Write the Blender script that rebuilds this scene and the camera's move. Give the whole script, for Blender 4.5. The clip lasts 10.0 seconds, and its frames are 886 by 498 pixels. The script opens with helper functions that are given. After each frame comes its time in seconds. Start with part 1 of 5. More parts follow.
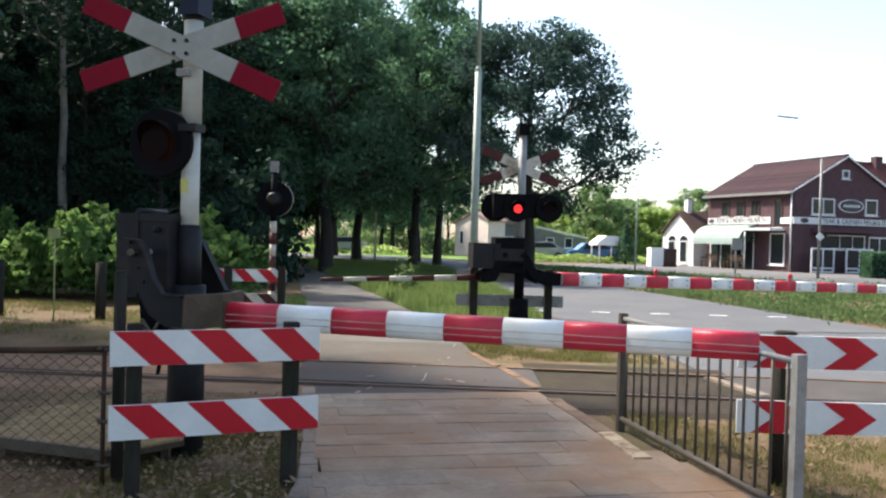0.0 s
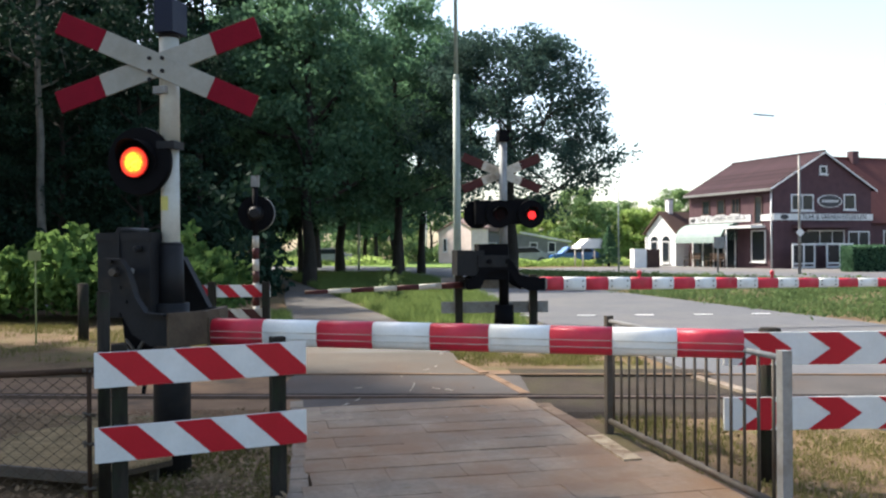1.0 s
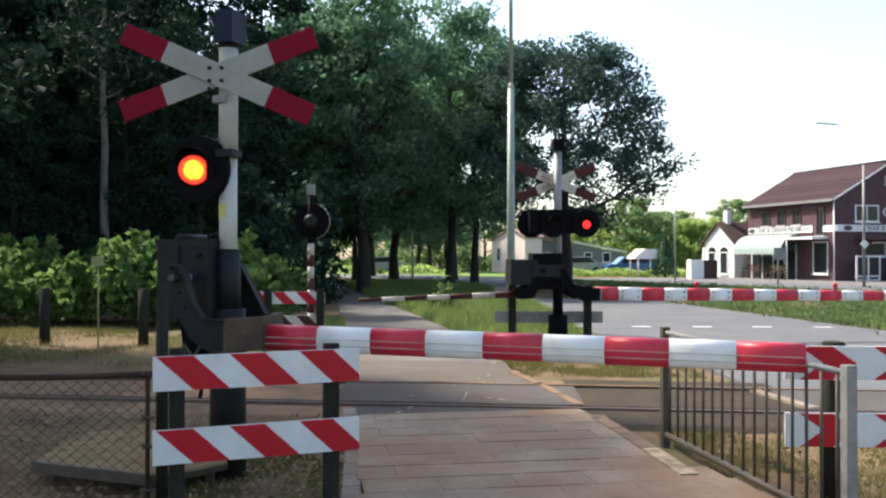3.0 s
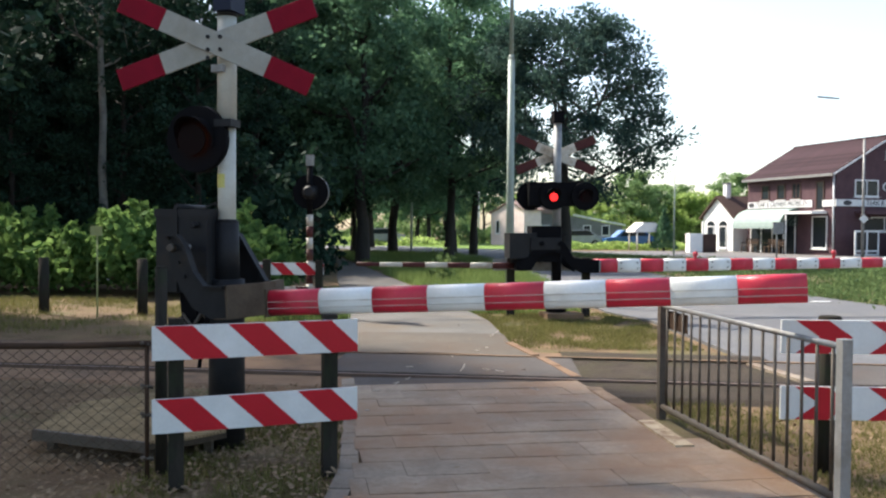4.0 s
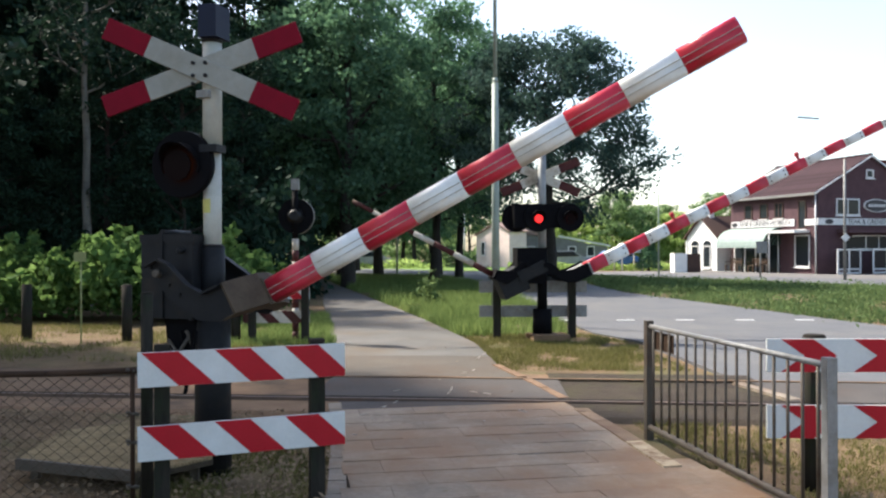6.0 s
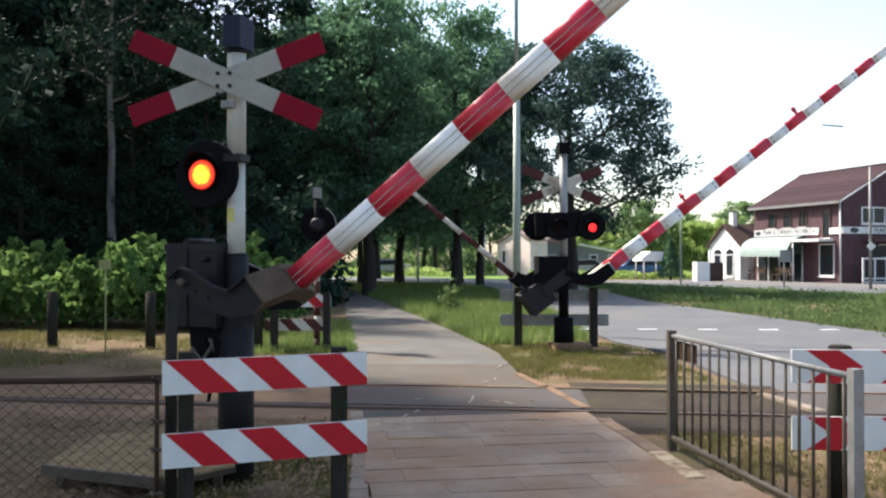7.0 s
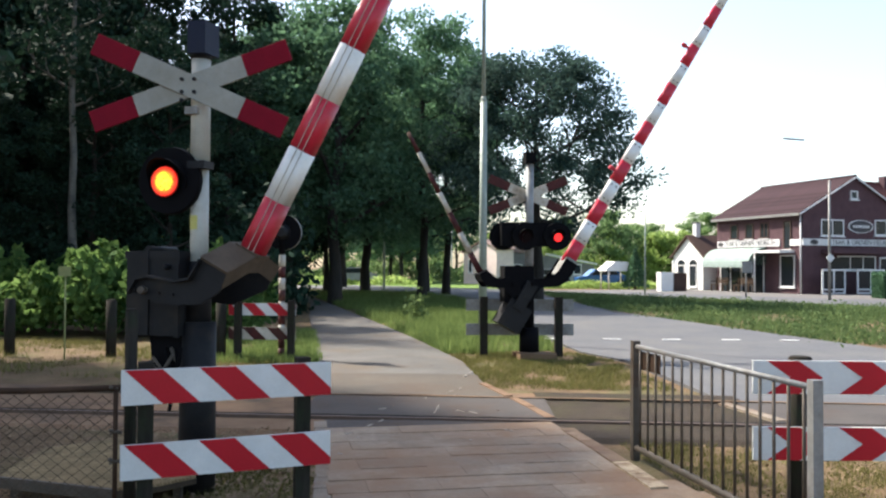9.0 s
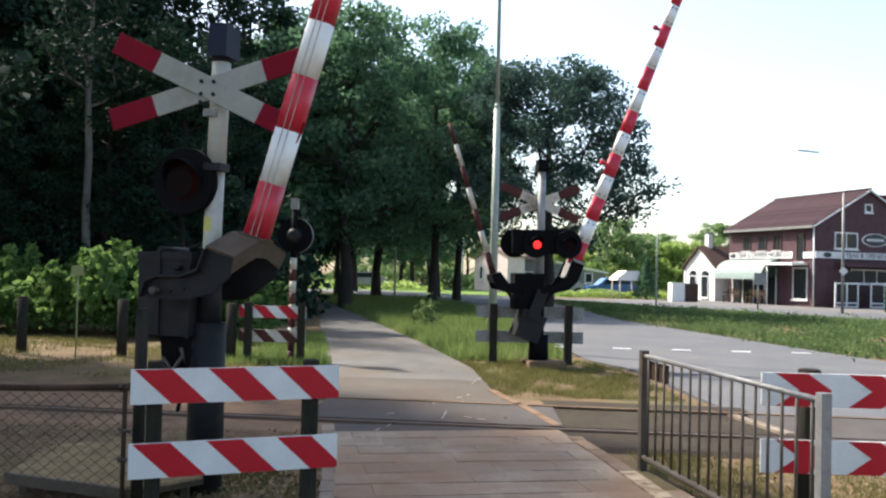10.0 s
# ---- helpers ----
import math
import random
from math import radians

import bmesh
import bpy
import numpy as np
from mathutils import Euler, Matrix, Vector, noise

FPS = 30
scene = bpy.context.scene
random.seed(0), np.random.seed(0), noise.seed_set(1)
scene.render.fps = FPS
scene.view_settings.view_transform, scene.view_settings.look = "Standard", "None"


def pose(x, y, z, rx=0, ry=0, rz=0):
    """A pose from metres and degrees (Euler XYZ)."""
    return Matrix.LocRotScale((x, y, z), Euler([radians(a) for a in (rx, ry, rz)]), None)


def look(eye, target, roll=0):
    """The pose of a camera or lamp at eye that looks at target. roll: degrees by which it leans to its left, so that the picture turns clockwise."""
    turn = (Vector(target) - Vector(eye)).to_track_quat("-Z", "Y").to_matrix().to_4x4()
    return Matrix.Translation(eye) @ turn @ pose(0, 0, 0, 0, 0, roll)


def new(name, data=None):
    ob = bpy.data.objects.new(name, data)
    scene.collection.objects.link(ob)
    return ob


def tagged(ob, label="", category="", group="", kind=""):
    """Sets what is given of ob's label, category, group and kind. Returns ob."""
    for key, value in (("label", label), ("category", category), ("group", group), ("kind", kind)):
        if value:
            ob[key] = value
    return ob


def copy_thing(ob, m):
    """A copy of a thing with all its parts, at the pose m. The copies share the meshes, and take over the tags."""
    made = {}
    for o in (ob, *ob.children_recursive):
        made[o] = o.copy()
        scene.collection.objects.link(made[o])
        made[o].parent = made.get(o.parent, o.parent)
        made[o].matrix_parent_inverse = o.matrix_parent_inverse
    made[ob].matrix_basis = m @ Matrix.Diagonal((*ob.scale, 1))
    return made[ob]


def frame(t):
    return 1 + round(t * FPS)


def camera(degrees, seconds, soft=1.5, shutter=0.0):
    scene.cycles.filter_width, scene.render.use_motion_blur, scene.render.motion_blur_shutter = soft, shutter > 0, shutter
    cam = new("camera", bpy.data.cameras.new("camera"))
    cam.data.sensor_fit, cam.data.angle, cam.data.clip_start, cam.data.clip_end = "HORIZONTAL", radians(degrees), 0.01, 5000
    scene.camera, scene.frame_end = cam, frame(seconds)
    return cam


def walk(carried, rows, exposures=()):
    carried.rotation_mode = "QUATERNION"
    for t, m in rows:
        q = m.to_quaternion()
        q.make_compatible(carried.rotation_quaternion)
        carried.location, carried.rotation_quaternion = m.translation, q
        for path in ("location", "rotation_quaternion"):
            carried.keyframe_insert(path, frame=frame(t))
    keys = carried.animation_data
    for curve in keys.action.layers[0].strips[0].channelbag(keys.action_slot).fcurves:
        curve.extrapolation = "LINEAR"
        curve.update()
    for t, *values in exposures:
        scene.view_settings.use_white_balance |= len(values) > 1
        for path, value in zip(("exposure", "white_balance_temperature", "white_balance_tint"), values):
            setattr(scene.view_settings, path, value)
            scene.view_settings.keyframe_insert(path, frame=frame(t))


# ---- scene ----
cam = camera(54.2, 10.0, soft=2.3)
# hand-held at chest height beside the path
PATH = [
    (0.0, pose(-0.003, 0.002, 1.517, 89.25, -1.53, 1.09)),
    (0.5, pose(-0.002, 0.004, 1.519, 89.43, -0.01, 1.03)),
    (1.0, pose(0.000, -0.000, 1.520, 89.81, 0.45, -0.00)),
    (1.5, pose(-0.002, -0.003, 1.519, 89.45, 0.28, -0.37)),
    (2.0, pose(-0.005, -0.003, 1.513, 89.59, 0.48, 0.56)),
    (2.5, pose(-0.003, 0.018, 1.517, 90.15, 0.47, 2.13)),
    (2.7, pose(-0.003, 0.016, 1.517, 90.80, 0.35, 3.25)),
    (3.8, pose(-0.002, 0.015, 1.515, 88.60, -0.40, 3.50)),
    (4.0, pose(-0.001, 0.014, 1.515, 88.57, -0.40, 3.47)),
    (4.5, pose(0.009, 0.005, 1.519, 89.16, -0.06, 3.38)),
    (5.0, pose(0.012, 0.000, 1.521, 89.61, 0.00, 2.08)),
    (5.2, pose(0.011, 0.000, 1.521, 90.00, 0.05, 2.60)),
    (6.3, pose(-0.009, 0.000, 1.519, 90.05, 0.20, 2.50)),
    (6.5, pose(-0.010, -0.001, 1.519, 89.91, 0.19, 2.99)),
    (7.0, pose(-0.013, -0.010, 1.527, 90.58, 0.05, 3.88)),
    (7.5, pose(-0.015, 0.003, 1.531, 90.58, 0.29, 3.66)),
    (8.0, pose(-0.013, -0.010, 1.531, 91.13, -1.34, 3.00)),
    (8.5, pose(-0.017, 0.006, 1.527, 91.46, -0.98, 1.00)),
    (9.0, pose(-0.008, 0.006, 1.533, 91.16, -0.33, 1.66)),
    (9.5, pose(-0.016, 0.004, 1.533, 91.28, -1.07, 1.57)),
    (10.0, pose(0.001, -0.007, 1.531, 91.55, -1.39, 2.39)),
]
walk(cam, PATH, [(0.0, 1.34, 6800, 10), (10.0, 1.34, 6800, 10)])


# ---- light ----
world = bpy.data.worlds.new("world")
scene.world = world
world.use_nodes = True
wn = world.node_tree.nodes
sky = wn.new("ShaderNodeTexSky")
sky.sky_type = 'NISHITA'
sky.sun_disc = False
SUN_EL, SUN_AZ = 48.0, -58.0          # degrees above the horizon; from straight ahead, left is negative
sky.sun_elevation = radians(SUN_EL)
sky.sun_rotation = radians(SUN_AZ)
sky.air_density, sky.dust_density, sky.ozone_density = 1.0, 2.0, 1.0
wn["Background"].inputs["Strength"].default_value = 0.15
world.node_tree.links.new(sky.outputs[0], wn["Background"].inputs["Color"])
sun_dir = Vector((math.sin(radians(SUN_AZ)) * math.cos(radians(SUN_EL)), math.cos(radians(SUN_AZ)) * math.cos(radians(SUN_EL)), math.sin(radians(SUN_EL))))
sun_data = bpy.data.lights.new("sun", 'SUN')
sun_data.energy, sun_data.angle, sun_data.color = 4.4, radians(2.5), (1.0, 0.95, 0.88)
sun = new("sun", sun_data)
sun.matrix_world = look(sun_dir * 60, (0, 0, 0))


# ---- materials ----
def nodes_of(name):
    m = bpy.data.materials.new(name)
    m.use_nodes = True
    nt = m.node_tree
    return m, nt, nt.nodes["Principled BSDF"]


def ramp(nt, fac, stops):
    r = nt.nodes.new("ShaderNodeValToRGB")
    el = r.color_ramp.elements
    while len(el) < len(stops):
        el.new(0.5)
    for e, (p, c) in zip(el, stops):
        e.position, e.color = p, (*c, 1)
    nt.links.new(fac, r.inputs[0])
    return r.outputs[0]


def tex(nt, scale, detail=4.0, rough=0.6, stretch=(1, 1, 1), seed=0.0, still=False):
    co = nt.nodes.new("ShaderNodeNewGeometry" if still else "ShaderNodeTexCoord")
    mp = nt.nodes.new("ShaderNodeMapping")
    mp.inputs["Scale"].default_value = stretch
    mp.inputs["Location"].default_value = (seed, seed * 1.7, seed * 0.6)
    nt.links.new(co.outputs["Position" if still else "Object"], mp.inputs[0])
    n = nt.nodes.new("ShaderNodeTexNoise")
    n.inputs["Scale"].default_value, n.inputs["Detail"].default_value, n.inputs["Roughness"].default_value = scale, detail, rough
    nt.links.new(mp.outputs[0], n.inputs["Vector"])
    return n.outputs[0]


def mixc(nt, fac, a, b, mode='MIX'):
    m = nt.nodes.new("ShaderNodeMix")
    m.data_type, m.blend_type = 'RGBA', mode
    for sock, v in ((m.inputs[0], fac), (m.inputs[6], a), (m.inputs[7], b)):
        if isinstance(v, (int, float)):
            sock.default_value = v
        elif isinstance(v, tuple):
            sock.default_value = (*v, 1)
        else:
            nt.links.new(v, sock)
    return m.outputs[2]


def bump(nt, bsdf, height, strength=0.3, dist=0.01):
    b = nt.nodes.new("ShaderNodeBump")
    b.inputs["Strength"].default_value, b.inputs["Distance"].default_value = strength, dist
    nt.links.new(height, b.inputs["Height"])
    nt.links.new(b.outputs[0], bsdf.inputs["Normal"])


def surface(name, dark, light, scale=8.0, rough=0.7, metal=0.0, grain=60.0, bump_s=0.25, bump_d=0.004, dirt=None, dirt_scale=2.0, dirt_at=(0.5, 0.75),
            stretch=(1, 1, 1), coat=0.0, per_piece=0.0, spec=0.4, still=False):
    """Two scales of noise between two colours, dirt in patches, fine relief."""
    m, nt, b = nodes_of(name)
    big, fine = tex(nt, scale, stretch=stretch, still=still), tex(nt, grain, 3.0, 0.7, stretch=stretch, seed=3.1, still=still)
    f = nt.nodes.new("ShaderNodeMath")
    f.operation = 'MULTIPLY_ADD'
    nt.links.new(big, f.inputs[0])
    f.inputs[1].default_value = 0.65
    g = nt.nodes.new("ShaderNodeMath")
    g.operation = 'MULTIPLY'
    g.inputs[1].default_value = 0.35
    nt.links.new(fine, g.inputs[0])
    nt.links.new(g.outputs[0], f.inputs[2])
    col = ramp(nt, f.outputs[0], [(0.33, dark), (0.67, light)])
    if dirt:
        d = ramp(nt, tex(nt, dirt_scale, 5.0, 0.65, seed=7.7, still=still), [(dirt_at[0], (0, 0, 0)), (dirt_at[1], (1, 1, 1))])
        col = mixc(nt, d, col, dirt)
    if per_piece:
        oi = nt.nodes.new("ShaderNodeObjectInfo")
        hsv = nt.nodes.new("ShaderNodeHueSaturation")
        mr = nt.nodes.new("ShaderNodeMapRange")
        mr.inputs[3].default_value, mr.inputs[4].default_value = 1 - per_piece, 1 + per_piece
        nt.links.new(oi.outputs["Random"], mr.inputs[0])
        nt.links.new(mr.outputs[0], hsv.inputs["Value"])
        nt.links.new(col, hsv.inputs["Color"])
        col = hsv.outputs[0]
    nt.links.new(col, b.inputs["Base Color"])
    rr = nt.nodes.new("ShaderNodeMapRange")
    rr.inputs[3].default_value, rr.inputs[4].default_value = max(0.05, rough - 0.12), min(1, rough + 0.12)
    nt.links.new(big, rr.inputs[0])
    nt.links.new(rr.outputs[0], b.inputs["Roughness"])
    b.inputs["Metallic"].default_value = metal
    b.inputs["Coat Weight"].default_value = coat
    b.inputs["Specular IOR Level"].default_value = spec
    if bump_s:
        bump(nt, b, fine, bump_s, bump_d)
    return m


def glow(name, colour, strength):
    m, nt, b = nodes_of(name)
    b.inputs["Base Color"].default_value = (*[c * 0.5 for c in colour], 1)
    b.inputs["Emission Color"].default_value = (*colour, 1)
    b.inputs["Emission Strength"].default_value = strength
    return m


def leaf_material(name, dark, light, trans=0.35, rough=0.5):
    m, nt, b = nodes_of(name)
    geo = nt.nodes.new("ShaderNodeNewGeometry")
    big = tex(nt, 0.5, 3.0, 0.6)
    add = nt.nodes.new("ShaderNodeMath")
    add.operation = 'MULTIPLY_ADD'
    nt.links.new(geo.outputs["Random Per Island"], add.inputs[0])
    add.inputs[1].default_value = 0.5
    nt.links.new(big, add.inputs[2])
    col = ramp(nt, add.outputs[0], [(0.35, dark), (1.0, light)])
    nt.links.new(col, b.inputs["Base Color"])
    b.inputs["Roughness"].default_value = 0.65
    b.inputs["Specular IOR Level"].default_value = 0.03
    tr = nt.nodes.new("ShaderNodeBsdfTranslucent")
    bright = nt.nodes.new("ShaderNodeHueSaturation")
    bright.inputs["Value"].default_value = 1.3
    bright.inputs["Hue"].default_value = 0.48
    nt.links.new(col, bright.inputs["Color"])
    nt.links.new(bright.outputs[0], tr.inputs["Color"])
    mx = nt.nodes.new("ShaderNodeMixShader")
    mx.inputs[0].default_value = trans
    nt.links.new(b.outputs[0], mx.inputs[1])
    nt.links.new(tr.outputs[0], mx.inputs[2])
    nt.links.new(mx.outputs[0], nt.nodes["Material Output"].inputs[0])
    return m


M_WHITE = surface("white_paint", (0.62, 0.62, 0.58), (0.78, 0.78, 0.74), 5, 0.42, dirt=(0.40, 0.37, 0.30), dirt_scale=3, dirt_at=(0.55, 0.95))
M_RED = surface("red_paint", (0.42, 0.014, 0.034), (0.57, 0.026, 0.052), 5, 0.42, dirt=(0.28, 0.03, 0.03), dirt_scale=3)
M_BOARD_WHITE = surface("reflective_white", (0.52, 0.53, 0.51), (0.62, 0.63, 0.61), 4, 0.45, spec=0.25, dirt=(0.36, 0.36, 0.33), dirt_scale=4, dirt_at=(0.58, 0.9))
M_BOARD_RED = surface("reflective_red", (0.34, 0.006, 0.014), (0.43, 0.009, 0.020), 4, 0.45, spec=0.25)
M_GREY_PAINT = surface("dark_grey_paint", (0.010, 0.0105, 0.012), (0.019, 0.019, 0.020), 6, 0.55, dirt=(0.034, 0.028, 0.021), dirt_scale=5, dirt_at=(0.55, 0.85), spec=0.15)
M_BLACK = surface("black_paint", (0.003, 0.003, 0.004), (0.006, 0.006, 0.007), 6, 0.8, spec=0.07)
M_BOX_GREY = surface("yoke_paint", (0.060, 0.043, 0.029), (0.100, 0.074, 0.051), 7, 0.7, dirt=(0.045, 0.030, 0.019), dirt_scale=5, spec=0.12)
M_BLUE_BOX = surface("blue_black_plastic", (0.006, 0.010, 0.024), (0.011, 0.016, 0.036), 6, 0.6, spec=0.2)
M_GALV = surface("galvanised_steel", (0.17, 0.17, 0.165), (0.26, 0.26, 0.25), 12, 0.55, metal=0.3, dirt=(0.13, 0.11, 0.085), dirt_scale=6)
M_RUSTY = surface("weathered_steel", (0.05, 0.042, 0.033), (0.10, 0.082, 0.063), 10, 0.65, metal=0.2, dirt=(0.06, 0.032, 0.018), dirt_scale=9)
M_WOODPOST = surface("weathered_post_wood", (0.015, 0.013, 0.011), (0.036, 0.032, 0.026), 14, 0.9, stretch=(1, 1, 0.15), bump_s=0.5, dirt=(0.022, 0.028, 0.016), dirt_scale=6, spec=0.08)
M_MAST_WHITE = surface("mast_white", (0.35, 0.35, 0.305), (0.46, 0.46, 0.405), 6, 0.4, dirt=(0.20, 0.185, 0.135), dirt_scale=3.5, dirt_at=(0.55, 0.9))
M_YELLOW = surface("yellow_sticker", (0.40, 0.37, 0.09), (0.50, 0.47, 0.15), 8, 0.6)
M_GREEN_POLE = surface("pale_green_pole", (0.20, 0.25, 0.21), (0.28, 0.33, 0.29), 4, 0.5)
M_ASPHALT = surface("asphalt", (0.064, 0.066, 0.071), (0.100, 0.102, 0.107), 1.2, 0.85, grain=90, bump_s=0.5, bump_d=0.006, dirt=(0.13, 0.122, 0.11), dirt_scale=0.5, dirt_at=(0.48, 0.85))
M_PATH = surface("path_asphalt", (0.060, 0.057, 0.052), (0.125, 0.118, 0.107), 1.1, 0.85, grain=80, bump_s=0.5, bump_d=0.006, dirt=(0.10, 0.072, 0.046), dirt_scale=0.9, dirt_at=(0.48, 0.8), spec=0.3)
M_PLATE = surface("rust_stained_concrete", (0.120, 0.086, 0.057), (0.308, 0.245, 0.176), 2.2, 0.72, grain=28, bump_s=0.6, bump_d=0.008, dirt=(0.180, 0.104, 0.055), dirt_scale=1.0, dirt_at=(0.42, 0.62), per_piece=0.10, spec=0.4, still=True)
M_KERB = surface("ochre_kerb", (0.135, 0.090, 0.056), (0.31, 0.225, 0.150), 2.5, 0.8, bump_s=0.5, dirt=(0.135, 0.078, 0.046), dirt_scale=0.8, dirt_at=(0.42, 0.58), per_piece=0.2, spec=0.25, still=True)
M_RUST = surface("rusty_rail_bed", (0.125, 0.074, 0.041), (0.220, 0.140, 0.084), 2.5, 0.9, bump_s=0.5, dirt=(0.04, 0.034, 0.028), dirt_scale=1.2, spec=0.2)
M_RAILTOP = surface("worn_rail_steel", (0.13, 0.10, 0.078), (0.24, 0.20, 0.165), 5, 0.45, metal=0.3)
M_SOIL = surface("dry_soil", (0.082, 0.053, 0.029), (0.195, 0.132, 0.074), 1.5, 0.95, grain=40, bump_s=0.8, bump_d=0.03, dirt=(0.10, 0.095, 0.038), dirt_scale=0.7, dirt_at=(0.5, 0.68), spec=0.2)
M_LINE = surface("road_marking_paint", (0.55, 0.55, 0.53), (0.75, 0.75, 0.73), 8, 0.7)
M_GRASS = leaf_material("grass_blades", (0.057, 0.099, 0.030), (0.152, 0.220, 0.071), 0.45)
M_DRYGRASS = leaf_material("dry_grass_blades", (0.065, 0.072, 0.022), (0.165, 0.16, 0.055), 0.3)
M_LEAF_OAK = leaf_material("oak_leaves", (0.032, 0.078, 0.048), (0.108, 0.200, 0.118), 0.46)
# near-black leaves: the shade inside the wood is put into the colour
M_LEAF_DARK = leaf_material("shade_dark_leaves", (0.008, 0.019, 0.013), (0.023, 0.049, 0.032), 0.14)
# distant leaves: sunshine is put into this extra bright colour
M_LEAF_SUN = leaf_material("sun_bright_leaves", (0.11, 0.185, 0.05), (0.28, 0.40, 0.13), 0.58)
M_LEAF_SHRUB = leaf_material("shrub_leaves", (0.013, 0.045, 0.012), (0.118, 0.215, 0.066), 0.45)
M_BARK = surface("bark", (0.014, 0.012, 0.010), (0.036, 0.031, 0.025), 6, 0.95, stretch=(1, 1, 0.25), bump_s=0.8, bump_d=0.03)
M_BARK_PALE = surface("pale_bark", (0.10, 0.095, 0.083), (0.21, 0.20, 0.18), 5, 0.9, stretch=(1, 1, 0.4), bump_s=0.5, dirt=(0.05, 0.05, 0.045), dirt_scale=3)
M_BRICK = surface("red_brown_brick", (0.066, 0.037, 0.043), (0.102, 0.058, 0.064), 2.0, 0.9, grain=25, bump_s=0.4, bump_d=0.01, spec=0.2)
M_ROOF = surface("clay_tiles", (0.024, 0.015, 0.018), (0.050, 0.028, 0.031), 1.1, 0.9, per_piece=0.2, spec=0.1)
M_ROOF_ORANGE = surface("orange_tiles", (0.080, 0.029, 0.026), (0.125, 0.048, 0.042), 1.5, 0.85, spec=0.2)
M_ROOF_BROWN = surface("brown_tiles", (0.055, 0.034, 0.028), (0.09, 0.055, 0.044), 1.5, 0.85, spec=0.2)
M_PAVING = surface("grey_paving", (0.10, 0.095, 0.09), (0.17, 0.16, 0.15), 1.5, 0.9, grain=40, bump_s=0.4, spec=0.2)
M_ROOF_PALE = surface("weathered_pale_tiles", (0.17, 0.115, 0.098), (0.27, 0.19, 0.165), 1.5, 0.85, spec=0.2)
M_RENDER_WHITE = surface("white_render", (0.70, 0.70, 0.68), (0.82, 0.82, 0.80), 2, 0.8)
M_FRAME = surface("white_window_frame", (0.54, 0.54, 0.53), (0.68, 0.68, 0.67), 4, 0.5)
M_PINK = surface("pale_brick", (0.57, 0.45, 0.42), (0.70, 0.58, 0.54), 2, 0.85)
M_GREYWALL = surface("grey_wall", (0.12, 0.12, 0.12), (0.18, 0.18, 0.18), 2, 0.85)
M_AWNING = surface("mint_awning", (0.21, 0.275, 0.25), (0.28, 0.345, 0.32), 3, 0.8, spec=0.2)
M_AWNING_DARK = surface("green_awning_stripe", (0.03, 0.06, 0.05), (0.05, 0.09, 0.075), 3, 0.7)
M_LENS_DARK = surface("dark_red_lens", (0.004, 0.001, 0.001), (0.006, 0.002, 0.002), 6, 0.5, spec=0.05)
M_LAMP_RED = glow("lit_red_lamp", (1.0, 0.02, 0.02), 0.8)


def glass_material():
    m, nt, b = nodes_of("window_glass")
    b.inputs["Base Color"].default_value = (0.02, 0.025, 0.03, 1)
    b.inputs["Roughness"].default_value = 0.06
    b.inputs["Specular IOR Level"].default_value = 0.2
    bump(nt, b, tex(nt, 1.5), 0.05, 0.02)
    return m


M_GLASS = glass_material()


# ---- building helpers ----
def box(bm, centre, size, rot=None, taper=1.0):
    """A box; taper narrows its top."""
    sx, sy, sz = (s / 2 for s in size)
    m = Matrix.Translation(centre) @ (rot.to_4x4() if rot else Matrix())
    v = [bm.verts.new(m @ Vector((x * (taper if z > 0 else 1), y * (taper if z > 0 else 1), z))) for z in (-sz, sz) for x, y in ((-sx, -sy), (sx, -sy), (sx, sy), (-sx, sy))]
    for f in ((3, 2, 1, 0), (4, 5, 6, 7), (0, 1, 5, 4), (1, 2, 6, 5), (2, 3, 7, 6), (3, 0, 4, 7)):
        bm.faces.new([v[i] for i in f])
    return bm


def rod(bm, a, b, r0, r1=None, n=12, cap=True):
    """A round bar from a to b."""
    a, b = Vector(a), Vector(b)
    r1 = r0 if r1 is None else r1
    q = (b - a).to_track_quat('Z', 'Y').to_matrix()
    ring = []
    for c, r in ((a, r0), (b, r1)):
        ring.append([bm.verts.new(c + q @ Vector((r * math.cos(2 * math.pi * i / n), r * math.sin(2 * math.pi * i / n), 0))) for i in range(n)])
    for i in range(n):
        f = bm.faces.new((ring[0][i], ring[0][(i + 1) % n], ring[1][(i + 1) % n], ring[1][i]))
        f.smooth = True
    if cap:
        bm.faces.new(ring[0][::-1])
        bm.faces.new(ring[1])
    return bm


def slab(bm, outline, axis_m, depth):
    """A flat plate of that outline (x, y of axis_m), depth along its z."""
    lo = [bm.verts.new(axis_m @ Vector((x, y, 0))) for x, y in outline]
    hi = [bm.verts.new(axis_m @ Vector((x, y, depth))) for x, y in outline]
    n = len(lo)
    bm.faces.new(lo[::-1])
    bm.faces.new(hi)
    for i in range(n):
        bm.faces.new((lo[i], lo[(i + 1) % n], hi[(i + 1) % n], hi[i]))
    bmesh.ops.recalc_face_normals(bm, faces=bm.faces[:])
    return bm


def soften(bm, width=0.006, seg=2):
    edges = [e for e in bm.edges if len(e.link_faces) == 2 and e.calc_face_angle(0) > 0.6]
    if edges:
        bmesh.ops.bevel(bm, geom=edges, offset=width, segments=seg, affect='EDGES', clamp_overlap=True)
    return bm


def mesh_of(name, bm, material):
    me = bpy.data.meshes.new(name)
    bm.to_mesh(me)
    bm.free()
    me.materials.append(material)
    return me


def part(name, bm, material, parent=None, label=""):
    ob = new(name, mesh_of(name, bm, material))
    if parent:
        ob.parent = parent
    if label:
        ob["label"] = label
